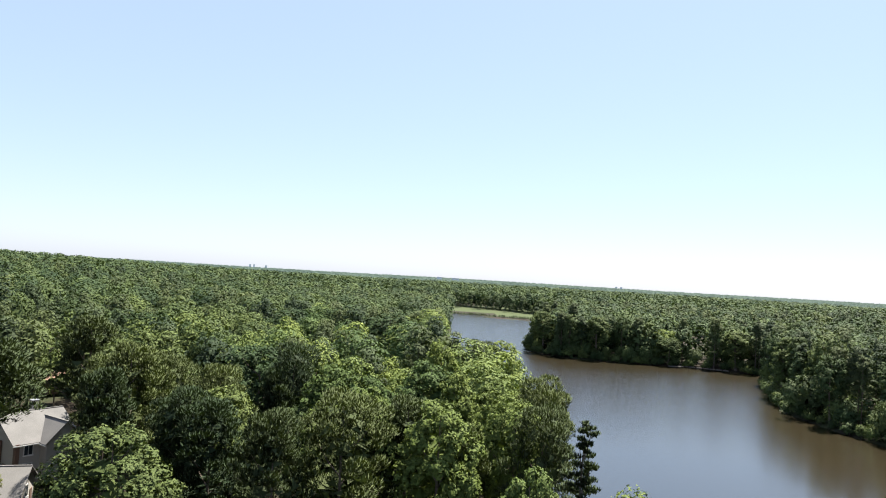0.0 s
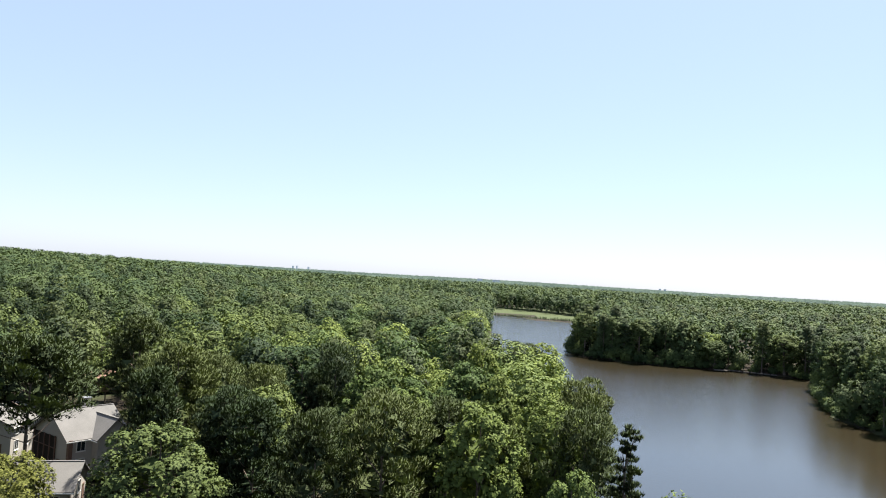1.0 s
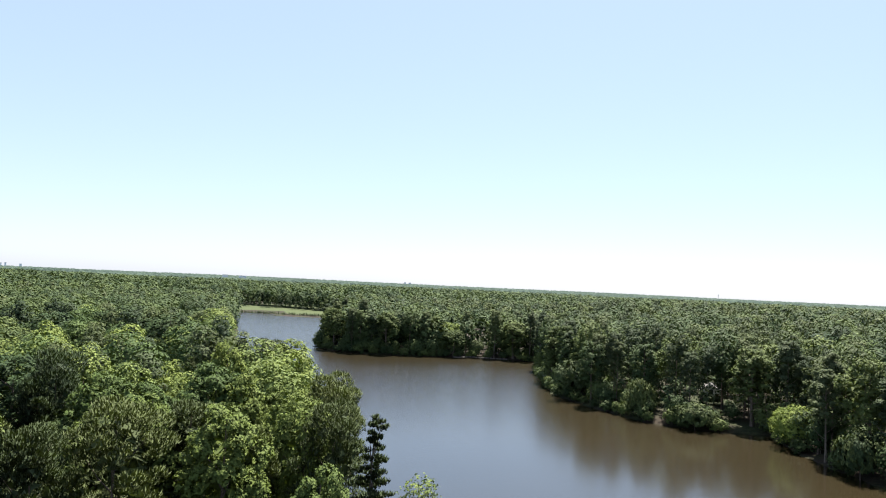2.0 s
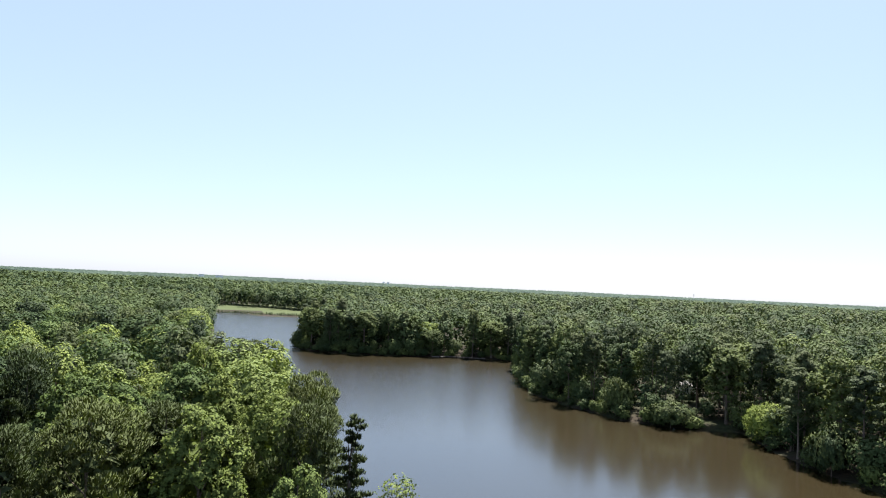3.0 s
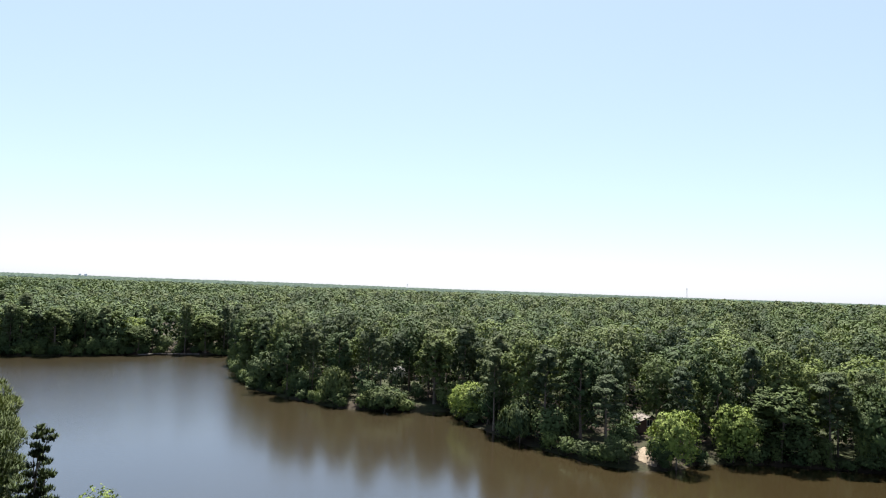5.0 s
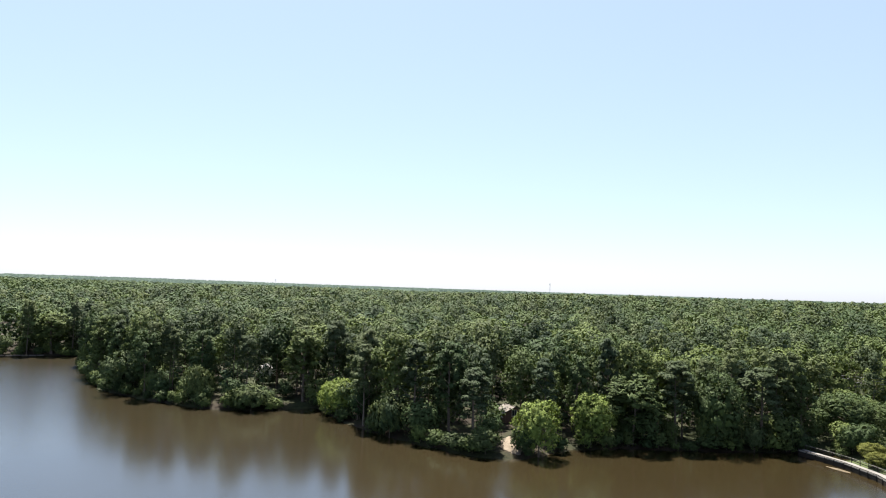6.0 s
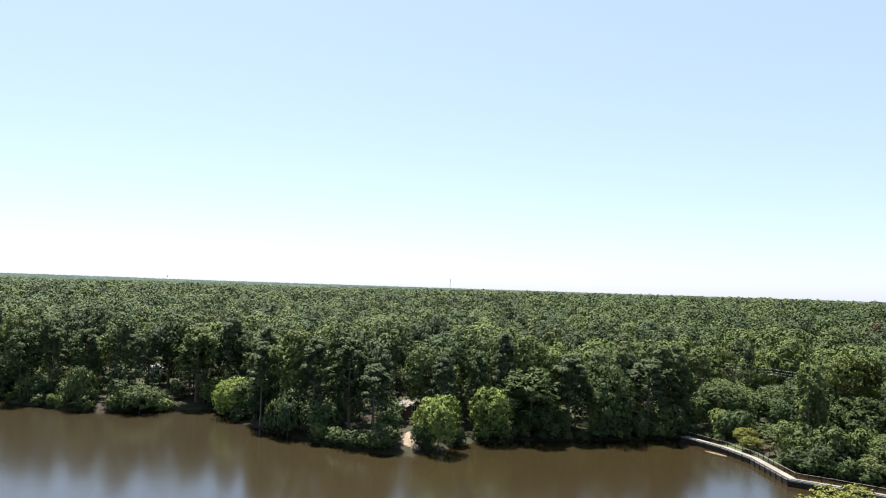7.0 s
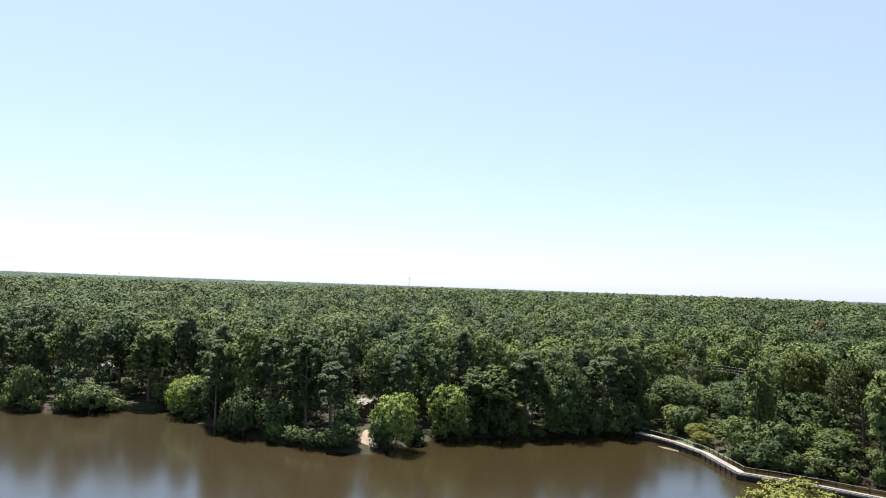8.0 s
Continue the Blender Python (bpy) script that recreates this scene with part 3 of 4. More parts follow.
def under_wires(x, y, h):
    """Height of a tree, kept low along the strip that is cut for the power line."""
    r, b = np.hypot(x, y), np.degrees(np.arctan2(x, y))
    return np.where((r > 172) & (r < 226) & (b > 79.5) & (b < 86.6), np.minimum(h, np.maximum(29.0 - 0.103 * r, 4.0)), h)


def pine_share(x, y):
    return 0.36 + 0.24 * smooth(80, 130, x) + 0.3 * np.sin(x * 0.045 + 0.8) * np.cos(y * 0.038 - 0.5)


NEAR_R, MID_R, FAR_R, LAST_R = 112.0, 270.0, 620.0, 1600.0
BROAD_LABEL = "tall green broadleaf tree in full summer leaf"
PINE_LABEL = "tall grey-green pine with a bare lower trunk"
near_broad = [make_tree("broad", 10 + i, 21, r, 3.0, 104, 18000, 0.135, LIT_LEAF, BROAD_LABEL + " in the near wood", "tree", low=-0.8) for i, r in enumerate((4.3, 4.8, 5.3, 4.0))]
# the same near trees in the darker leaf, which stands in for less light
near_dimmed = [make_tree("broad", 20 + i, 21, r, 3.0, 96, 15000, 0.14, LEAF, "spreading broadleaf tree in the near wood, leaf darkened for less light", "tree", low=-0.8) for i, r in enumerate((4.6, 5.2))]
lush_broad = [make_tree("broad", 170 + i, 17, r, 0.6, 70, 9500, 0.18, LEAF, "full rounded broadleaf tree leafy down to the bank", "tree", low=-0.95) for i, r in enumerate((6.6, 7.4))]
near_pine = [make_tree("pine", 30 + i, 23, r, 8.0, 60, 12500, 0.2, NEEDLE, PINE_LABEL + " in the near wood", "pine tree", 0.3) for i, r in enumerate((4.0, 4.6, 3.6))]
tier_pine = [make_tree("tier", 40 + i, 22, r, 4.0, 40, 9000, 0.19, NEEDLE, "narrow dark pine with open tiers of branches on the bank", "pine tree") for i, r in enumerate((3.0, 3.3))]
mid_broad = [make_tree("broad", 50 + i, 21, r, 4.5, 50, 6000, 0.19, LEAF, BROAD_LABEL + " on the lake shore", "tree", low=-0.9) for i, r in enumerate((4.2, 4.8, 3.8, 3.4))]
mid_pine = [make_tree("pine", 70 + i, 24, r, 9.0, 40, 4600, 0.24, NEEDLE, PINE_LABEL + " on the lake shore", "pine tree", 0.5) for i, r in enumerate((3.2, 3.7, 2.8))]
shrubs = [make_tree("shrub", 90 + i, 5, r, 0.1, 18, 800, 0.22, LEAF, "low green waterside shrub leaning over the bank", "shrub", low=-0.95) for i, r in enumerate((2.6, 3.2, 2.1))]
tall_bush = [make_tree("shrub", 100 + i, 9, r, 0.2, 24, 1250, 0.25, LEAF, "tall green waterside bush with drooping branches", "bush", low=-0.95) for i, r in enumerate((3.6, 4.2))]
lime_tree = [make_tree("broad", 110 + i, 11, r, 0.4, 46, 6500, 0.15, LIME, "small bright yellow-green tree at the water's edge", "tree", low=-0.95) for i, r in enumerate((4.6, 5.2))]
pale_bush = [make_tree("shrub", 120 + i, 7, r, 0.2, 28, 2400, 0.19, PALE, "pale grey-green bush spreading over the water", "bush", low=-0.95) for i, r in enumerate((4.0, 4.8))]
dry_tree = [make_tree("broad", 130, 21, 4.4, 6.0, 40, 2500, 0.36, DRY_LEAF, "half-dead tree with reddish-brown leaves", "tree")]
crown_pine = [make_tree("pine", 140, 24, 5.6, 13.0, 70, 15000, 0.22, NEEDLE, "big spreading pine with a high dense crown over the roofs", "pine tree", 0.42)]
sapling = [make_tree("broad", 150, 16, 2.0, 10.5, 26, 1500, 0.1, LIME, "slender young yellow-green tree by the water", "tree", low=-0.9, core=0)]
olive_tree = [make_tree("broad", 160, 15, 5.5, 0.8, 84, 18000, 0.12, OLIVE, "rounded yellow-green broadleaf tree standing low by the bank", "tree", low=-0.9)]
PROTOS = olive_tree + sapling + crown_pine + pale_bush + dry_tree + tier_pine + tall_bush + lime_tree + near_dimmed + lush_broad + near_broad + near_pine + mid_broad + mid_pine + shrubs

# ---- trees of a marked shape
rng = np.random.default_rng(4)
for kind, x, y, top, r in MARKED:
    close = math.hypot(x, y) < 160 and x < 90
    if kind == "p" and r > 6:
        kind = "u"
    if kind == "p":
        proto, own, own_r = (near_pine[rng.integers(3)], 23, 4.0) if close else (mid_pine[rng.integers(3)], 24, 3.3)
    elif kind == "b":
        if x > 160 and y < 60:
            proto, own, own_r = lush_broad[rng.integers(2)], 17, 7.0
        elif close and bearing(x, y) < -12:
            proto, own, own_r = near_dimmed[rng.integers(2)], 21, 4.9
        else:
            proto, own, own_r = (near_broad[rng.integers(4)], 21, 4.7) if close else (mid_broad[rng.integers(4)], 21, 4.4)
    elif kind == "u":
        proto, own, own_r = crown_pine[0], 24, 5.6
    elif kind == "t":
        proto, own, own_r = tier_pine[rng.integers(2)], 22, 2.7
    elif kind == "l":
        proto, own, own_r = lime_tree[rng.integers(2)], 11, 4.9
    elif kind == "z":
        proto, own, own_r = olive_tree[0], 15, 5.5
    elif kind == "y":
        proto, own, own_r = sapling[0], 16, 2.0
    elif kind == "d":
        proto, own, own_r = dry_tree[0], 21, 4.4
    else:
        proto, own, own_r = pale_bush[rng.integers(2)], 7, 4.4
    h = top - max(ground_at(x, y), 0.02)
    stand(proto, x, y, h, own, rng.uniform(0, 6.28), min(r * own / (own_r * h), 2.2))

# ---- near wood: every tree a thing
rng = np.random.default_rng(5)
xs, ys = scatter(rng, 8.0, -110, 60, -40, 125)
rr, bb = np.hypot(xs, ys), bearing(xs, ys)
keep = free(xs, ys) & (rr < NEAR_R) & (rr > 72) & (bb > -48) & (bb < 30) & ~((bb > -36.5) & (bb < -27.2) & (rr < 100))
near_things = 0
for x, y in zip(xs[keep], ys[keep]):
    r0 = math.hypot(x, y)
    d = float(shore_distance(np.array([x]), np.array([y]))[0])
    h = 18.6 + rng.normal(0, 2.4)
    if bearing(x, y) > 10.5:
        h = 8 + rng.uniform(-1, 2)
    if rng.random() < pine_share(x, y) + (0.28 if bearing(x, y) < -8 else 0.0):
        stand(near_pine[rng.integers(3)], x, y, h + 1.0, 23, rng.uniform(0, 6.28), rng.uniform(0.95, 1.2))
    # on the left the darker leaf colour makes up for missing shade
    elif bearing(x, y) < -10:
        stand(near_dimmed[rng.integers(2)], x, y, h, 21, rng.uniform(0, 6.28), rng.uniform(0.95, 1.2))
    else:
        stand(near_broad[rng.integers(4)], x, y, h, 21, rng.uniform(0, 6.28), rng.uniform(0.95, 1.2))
    near_things += 1

# ---- east shore: the front rows are things, with shrubs at the water's edge
xs, ys = scatter(rng, 6.6, 40, 215, -42, 420)
dd, bb = shore_distance(xs, ys), bearing(xs, ys)
front = free(xs, ys) & (dd < 10) & (bb > 4) & (bb < 106) & (xs + 0.35 * ys > 138)
shore_things = 0
for x, y in zip(xs[front], ys[front]):
    h = float(under_wires(x, y, 20 + rng.normal(0, 2.0)))
    if rng.random() < 0.6:
        stand(mid_pine[rng.integers(3)], x, y, h + 1, 24, rng.uniform(0, 6.28), rng.uniform(0.9, 1.15))
    else:
        stand(mid_broad[rng.integers(4)], x, y, h, 21, rng.uniform(0, 6.28), rng.uniform(0.9, 1.2))
    shore_things += 1
line = FAR_SHORE[6:] + EAST_SHORE + NEAR_SHORE[:6]
for (ax, ay), (bx, by) in zip(line, line[1:]):
    n = max(1, int(math.hypot(bx - ax, by - ay) / 3.2))
    for i in range(n):
        k = (i + rng.uniform(0.1, 0.9)) / n
        nx, ny = by - ay, ax - bx
        nl = math.hypot(nx, ny)
        side = 1 if shore_distance(np.array([ax + (bx - ax) * k + nx / nl]), np.array([ay + (by - ay) * k + ny / nl]))[0] > 0 else -1
        off = rng.uniform(0.2, 1.4) * side / nl
        x, y = ax + (bx - ax) * k + nx * off, ay + (by - ay) * k + ny * off
        nx, ny = nx * side / nl, ny * side / nl
        if math.hypot(x - 130.5, y - 84.5) < 6.5 or math.hypot(x - 122, y - 79.5) < 4.5 or math.hypot(x - 171, y - 25) < 7.5:
            continue
        if rng.random() < (0.6 if x > 150 else 0.45 if y > 195 else 0.34):
            stand(tall_bush[rng.integers(2)], x + 2.2 * nx, y + 2.2 * ny, rng.uniform(5, 9), 9, rng.uniform(0, 6.28), rng.uniform(0.8, 1.1), 0.3)
        if rng.random() < (0.85 if x > 150 or y > 195 else 0.75):
            stand(shrubs[rng.integers(3)], x, y, rng.uniform(2.0, 4.6), 5, rng.uniform(0, 6.28), rng.uniform(0.9, 1.4), 0.3)


# ---- bushes under the front trees
xs, ys = scatter(rng, 6.4, 40, 215, -42, 420)
dd, bb = shore_distance(xs, ys), bearing(xs, ys)
under = (dd < 14) & (dd > 3) & (rng.random(len(xs)) < np.where((xs > 160) | (ys > 195), 1.0, 0.8)) & free(xs, ys) & (bb > 4) & (bb < 106) & (xs + 0.35 * ys > 138)
for x, y in zip(xs[under], ys[under]):
    stand(tall_bush[rng.integers(2)], x, y, rng.uniform(4.5, 8.5), 9, rng.uniform(0, 6.28), rng.uniform(0.9, 1.2), 0.3)


# ---- woods beyond: real crowns, joined
def wood(name, label, kinds, x, y, h, rng):
    """One mesh of many trees: kinds are crowns of a metre's height, given as (corners)."""
    z = np.maximum(land(x, y), 0.3)
    which = rng.integers(len(kinds), size=len(x))
    turn, width = rng.uniform(0, 6.28, len(x)), rng.uniform(0.9, 1.2, len(x))
    out, facing, tone = [], [], []
    for i, (K, KN, mat) in enumerate(kinds):
        s = which == i
        tone.append(np.repeat(rng.random(int(s.sum())), len(K)))
        c, sn = np.cos(turn[s])[:, None], np.sin(turn[s])[:, None]
        w = (width[s] * h[s])[:, None]
        out.append(np.stack([x[s][:, None] + w * (K[:, 0] * c - K[:, 1] * sn), y[s][:, None] + w * (K[:, 0] * sn + K[:, 1] * c), z[s][:, None] + h[s][:, None] * K[:, 2]], -1).reshape(-1, 3))
        facing.append(np.stack([KN[:, 0] * c - KN[:, 1] * sn, KN[:, 0] * sn + KN[:, 1] * c, KN[:, 2] + 0 * c], -1).reshape(-1, 3))
    me = leaf_mesh(name, np.concatenate(out), np.concatenate(facing), kinds[0][2])
    me.attributes.new("tone", "FLOAT", "POINT").data.foreach_set("value", np.concatenate(tone).astype(np.float32))
    tagged(new(name, me), label, "woods", kind="stuff")


def crowns(make, seeds, mat, *args, **kw):
    h = args[0]
    made = [make(np.random.default_rng(s), *args, **kw) for s in seeds]
    return [(V / h, N, mat) for V, N, _ in made]


def stems(name, x, y, h):
    """The trunks of a wood."""
    z = land(x, y)
    corner = np.array([(0.17, 0.0), (-0.1, 0.15), (-0.1, -0.15)])
    lo = np.stack([x[:, None] + corner[:, 0], y[:, None] + corner[:, 1], np.repeat(z[:, None] - 0.5, 3, 1)], -1)
    hi = np.stack([x[:, None] + corner[:, 0] * 0.5, y[:, None] + corner[:, 1] * 0.5, np.repeat((z + h * 0.8)[:, None], 3, 1)], -1)
    V = np.concatenate([lo, hi], 1).reshape(-1, 3)
    b = np.arange(len(x))[:, None] * 6
    Q = np.concatenate([b + np.array([[i, (i + 1) % 3, 3 + (i + 1) % 3, 3 + i]]) for i in range(3)], 0)
    tagged(new(name, mesh_from(name, V, Q, BARK)), "brown tree trunks within the wood", "woods", kind="stuff")


MID_BROAD = crowns(broad_crown, range(200, 208), WOOD_LEAF, 21, 5.2, 5, 36, 2600, 0.22, low=-0.6)
BANK_BROAD = crowns(broad_crown, range(270, 276), WOOD_LIT_LEAF, 21, 5.2, 4, 36, 2000, 0.24, low=-0.6)
BACK_BROAD = crowns(broad_crown, range(260, 267), WOOD_LEAF, 21, 5.3, 5, 28, 1150, 0.31, low=-0.5, core=60)
MID_PINE = crowns(pine_crown, range(210, 215), WOOD_NEEDLE, 24, 4.0, 9, 28, 1100, 0.34, aspect=0.55)
FAR_BROAD = crowns(broad_crown, range(220, 226), FAR_LEAF, 21, 5.5, 3, 16, 400, 0.41, low=-0.15, core=28)
FAR_PINE = crowns(pine_crown, range(230, 234), WOOD_NEEDLE, 24, 3.9, 9, 12, 250, 0.45, top_only=True, aspect=0.6, core=20)
DISTANT_BROAD = crowns(broad_crown, range(280, 286), FAR_LEAF, 21, 5.5, 5, 11, 185, 0.56, low=0.0, core=24)
DISTANT_PINE = crowns(pine_crown, range(290, 294), WOOD_NEEDLE, 24, 3.9, 9, 10, 130, 0.6, top_only=True, aspect=0.6, core=16)
LAST_BROAD = crowns(broad_crown, range(240, 246), FAR_LEAF, 21, 6.6, 8, 7, 40, 1.0, top_only=True, core=9)
REAR_BROAD = crowns(broad_crown, range(300, 306), FAR_LEAF, 21, 8.0, 8, 7, 30, 1.4, top_only=True, core=8)

EDGE = crowns(broad_crown, range(250, 255), FAR_LEAF, 19, 4.5, 0.6, 18, 270, 0.6, low=-0.95, core=34)
UNDER = crowns(broad_crown, range(310, 314), FAR_LEAF, 19, 4.5, 0.6, 12, 90, 1.0, low=-0.95, core=14)

rng = np.random.default_rng(8)
xs, ys = scatter(rng, 7.0, 60, 260, -60, 300)
dd, bb = shore_distance(xs, ys), bearing(xs, ys)
ok = free(xs, ys) & (dd > 8) & (dd < 60) & (bb > 20) & (bb < 108) & (xs + 0.35 * ys > 138)
wood("undergrowth", "dense green undergrowth beneath the trees", UNDER, xs[ok], ys[ok], rng.uniform(5.0, 9.5, int(ok.sum())), rng)
xs, ys = scatter(rng, 6.5, -110, 20, 30, 125)
rr, bb = np.hypot(xs, ys), bearing(xs, ys)
ok = free(xs, ys) & (rr > 62) & (rr < 120) & (bb < 9) & (bb > -50)
wood("near_undergrowth", "shaded green undergrowth beneath the near wood", UNDER, xs[ok], ys[ok], rng.uniform(4.0, 8.0, int(ok.sum())), rng)
xs, ys = scatter(rng, 7.2, 44, 215, 285, 440)
dd = shore_distance(xs, ys)
ok = free(xs, ys) & (dd > 5) & (dd < 45)
wood("bay_wood", "tall green trees closing the far side of the bay", EDGE, xs[ok], ys[ok], 19.5 + rng.normal(0, 2.0, int(ok.sum())), rng)

xs, ys = scatter(rng, 9.3, -280, 280, -60, 330)
rr, bb, dd = np.hypot(xs, ys), bearing(xs, ys), shore_distance(xs, ys)
east = (xs > 40) & (xs < 215) & (ys > -42) & (dd < 10) & (bb > 4) & (bb < 106) & (xs + 0.35 * ys > 138)
ok = free(xs, ys) & (rr < MID_R) & (bb > -40) & (bb < 108) & ~east & ((rr > NEAR_R) | (bb > 60)) & ~((rr < NEAR_R + 3) & (bb > 12) & (xs < 110))
x, y = xs[ok], ys[ok]
h = np.where(x < 25, 18.3, 20.3) + np.clip(rng.normal(0, 2.8, len(x)), -6, 3.6)
h = under_wires(x, y, h)
p = rng.random(len(x)) < pine_share(x, y)
close = np.hypot(x, y) < 190
bank = (x > -45) & (x < 25)
for kinds, chosen in ((BANK_BROAD, ~p & bank), (MID_BROAD, ~p & close & ~bank), (BACK_BROAD, ~p & ~close & ~bank)):
    wood("broadleaf_wood", "dense green broadleaf wood rising behind the shore", kinds, x[chosen], y[chosen], h[chosen], rng)
wood("pine_wood", "dark grey-green pines standing among the broadleaf trees", MID_PINE, x[p], y[p], h[p] + 1.0, rng)
stems("wood_trunks", x, y, h)
mid_count = len(x)

xs, ys = scatter(rng, 10.4, -620, 640, -120, 640)
rr, bb = np.hypot(xs, ys), bearing(xs, ys)
dd = shore_distance(xs, ys)
ok = free(xs, ys) & (rr < FAR_R) & (bb > -40) & (bb < 101) & (rr > MID_R) & ~((xs > 40) & (xs < 215) & (ys < 420) & (dd < 10) & (bb > 4) & (xs + 0.35 * ys > 138))
x, y = xs[ok], ys[ok]
h = np.where(x < 0, 19.5, 20.6) + np.clip(rng.normal(0, 1, len(x)), -2, 0.9) * np.where(x < 0.8 * y, 2.6, 2.6)
p = rng.random(len(x)) < pine_share(x, y) * 0.9
belt = np.hypot(x, y) < 420
for broads, pines, chosen in ((FAR_BROAD, FAR_PINE, belt), (DISTANT_BROAD, DISTANT_PINE, ~belt)):
    wood("distant_broadleaf_wood", "green canopy of a broad summer wood", broads, x[~p & chosen], y[~p & chosen], h[~p & chosen], rng)
    wood("distant_pine_wood", "dark pine crowns scattered through the canopy", pines, x[p & chosen], y[p & chosen], h[p & chosen] + 0.6, rng)
far_count = len(x)

last_count = 0
for step, inner, outer, kinds in ((13.2, FAR_R, 1050.0, LAST_BROAD), (20.0, 1050.0, LAST_R, REAR_BROAD)):
    xs, ys = scatter(rng, step, -1600, 1600, -400, 1600)
    rr, bb = np.hypot(xs, ys), bearing(xs, ys)
    ok = (rr < outer) & (bb > -40) & (bb < 101) & (rr > inner)
    xs, ys = xs[ok], ys[ok]
    ok = free(xs, ys)
    x, y = xs[ok], ys[ok]
    h = 18.6 + np.clip(rng.normal(0, 2.0, len(x)), -5, 2.2)
    wood("far_canopy", "hazy green canopy stretching to the horizon", kinds, x, y, h, rng)
    last_count += len(x)

# the edge of the wood behind the marsh, and the bushes along its water
k = np.arange(0, 64)
for row, (gap, tall) in enumerate(((0, 6), (5, 10), (11, 15), (18, 18), (26, 20))):
    x = -60 + k * 5.2 + rng.uniform(-1.5, 1.5, 64)
    y = 814 - 0.6 * x + gap + rng.uniform(-2, 2, 64)
    wood("marsh_edge_wood", "edge of the green wood behind the open marsh", EDGE, x, y, tall + rng.normal(0, 1.5, 64), rng)
x = 8 + np.arange(0, 120) * 0.62 + rng.uniform(-0.8, 0.8, 120)
wood("marsh_bushes", "dark bushes along the edge of the marsh", EDGE, x, 687.4 - 0.33 * (x - 10) + rng.uniform(0, 3, 120), rng.uniform(1.2, 3.4, 120), rng)

# the wood behind, coarser
xs, ys = scatter(rng, 12.0, -330, 330, -330, 160)
rr, bb = np.hypot(xs, ys), bearing(xs, ys)
ok = free(xs, ys) & (rr < 330) & (rr > 30) & ((bb < -46) | (bb > 104)) & ~((rr < 60) & (bb > 90))
x, y = xs[ok], ys[ok]
wood("rear_wood", "green canopy of the wood around the lake", REAR_BROAD, x, y, 20 + rng.normal(0, 2, len(x)), rng)


# young trees on the bank below
xs, ys = scatter(rng, 8.0, -64, 64, -64, 64)
rr = np.hypot(xs, ys)
ok = free(xs, ys) & (rr < 62)
x, y, rr = xs[ok], ys[ok], rr[ok]
wood("young_wood", "low young trees on the near bank", EDGE, x, y, np.clip(28.0 - 0.42 * rr - np.maximum(land(x, y), 0.3), 3.0, 11.0) * rng.uniform(0.7, 1.0, len(x)), rng)


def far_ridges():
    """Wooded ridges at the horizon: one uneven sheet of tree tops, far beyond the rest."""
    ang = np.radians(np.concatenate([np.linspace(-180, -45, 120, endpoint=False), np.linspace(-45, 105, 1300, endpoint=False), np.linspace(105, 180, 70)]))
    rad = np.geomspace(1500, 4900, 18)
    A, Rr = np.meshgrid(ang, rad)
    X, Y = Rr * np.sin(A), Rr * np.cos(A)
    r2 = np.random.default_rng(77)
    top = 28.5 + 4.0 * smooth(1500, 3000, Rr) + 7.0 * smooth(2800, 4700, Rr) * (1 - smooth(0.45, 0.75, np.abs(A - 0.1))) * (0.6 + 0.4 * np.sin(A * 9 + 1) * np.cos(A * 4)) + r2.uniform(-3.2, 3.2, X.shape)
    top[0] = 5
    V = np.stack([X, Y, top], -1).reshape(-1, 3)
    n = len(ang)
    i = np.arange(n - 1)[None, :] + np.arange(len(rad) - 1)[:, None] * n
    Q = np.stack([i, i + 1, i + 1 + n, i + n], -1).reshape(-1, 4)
    tagged(new("far_woods", mesh_from("far_woods", V, Q, RIDGE)), "green wooded ridges on the horizon with haze-blue in their colour", "woods", kind="stuff")


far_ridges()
print("trees", near_things, shore_things, mid_count, far_count, last_count)


# ---------------------------------------------------------------- houses
def slab(bm, corners, thick):
    """A flat slab under the given upper corners."""
    n = (Vector(corners[1]) - Vector(corners[0])).cross(Vector(corners[2]) - Vector(corners[0])).normalized()
    if n.z < 0:
        n = -n
    up = [bm.verts.new(c) for c in corners]
    lo = [bm.verts.new(Vector(c) - n * thick) for c in corners]
    bm.faces.new(up)
    bm.faces.new(lo[::-1])
    for i in range(len(up)):
        j = (i + 1) % len(up)
        bm.faces.new((up[i], lo[i], lo[j], up[j]))
    bmesh.ops.recalc_face_normals(bm, faces=bm.faces)
    return bm


def window(parent, x, y, z, w, h, along):
    """A window proud of a wall: frame, sill and pane. along: x or y, the wall's run."""
    def b(bm, u0, v0, u1, v1, d):
        return box(bm, x + u0, y - d, z + v0, x + u1, y + d, z + v1) if along == "x" else box(bm, x - d, y + u0, z + v0, x + d, y + u1, z + v1)
    bm = bmesh.new()
    for u0, v0, u1, v1 in ((-w / 2 - 0.1, h, w / 2 + 0.1, h + 0.1), (-w / 2 - 0.1, -0.1, w / 2 + 0.1, 0), (-w / 2 - 0.1, 0, -w / 2, h), (w / 2, 0, w / 2 + 0.1, h), (-0.03, 0, 0.03, h)):
        b(bm, u0, v0, u1, v1, 0.06)
    win = part("window", bm, SIDING_PALE, parent, "pale window frame")
    part("pane", b(bmesh.new(), -w / 2, 0, w / 2, h, 0.03), GLASS, win, "dark window pane")
    part("sill", b(bmesh.new(), -w / 2 - 0.15, -0.16, w / 2 + 0.15, -0.1, 0.12), TRIM, win)


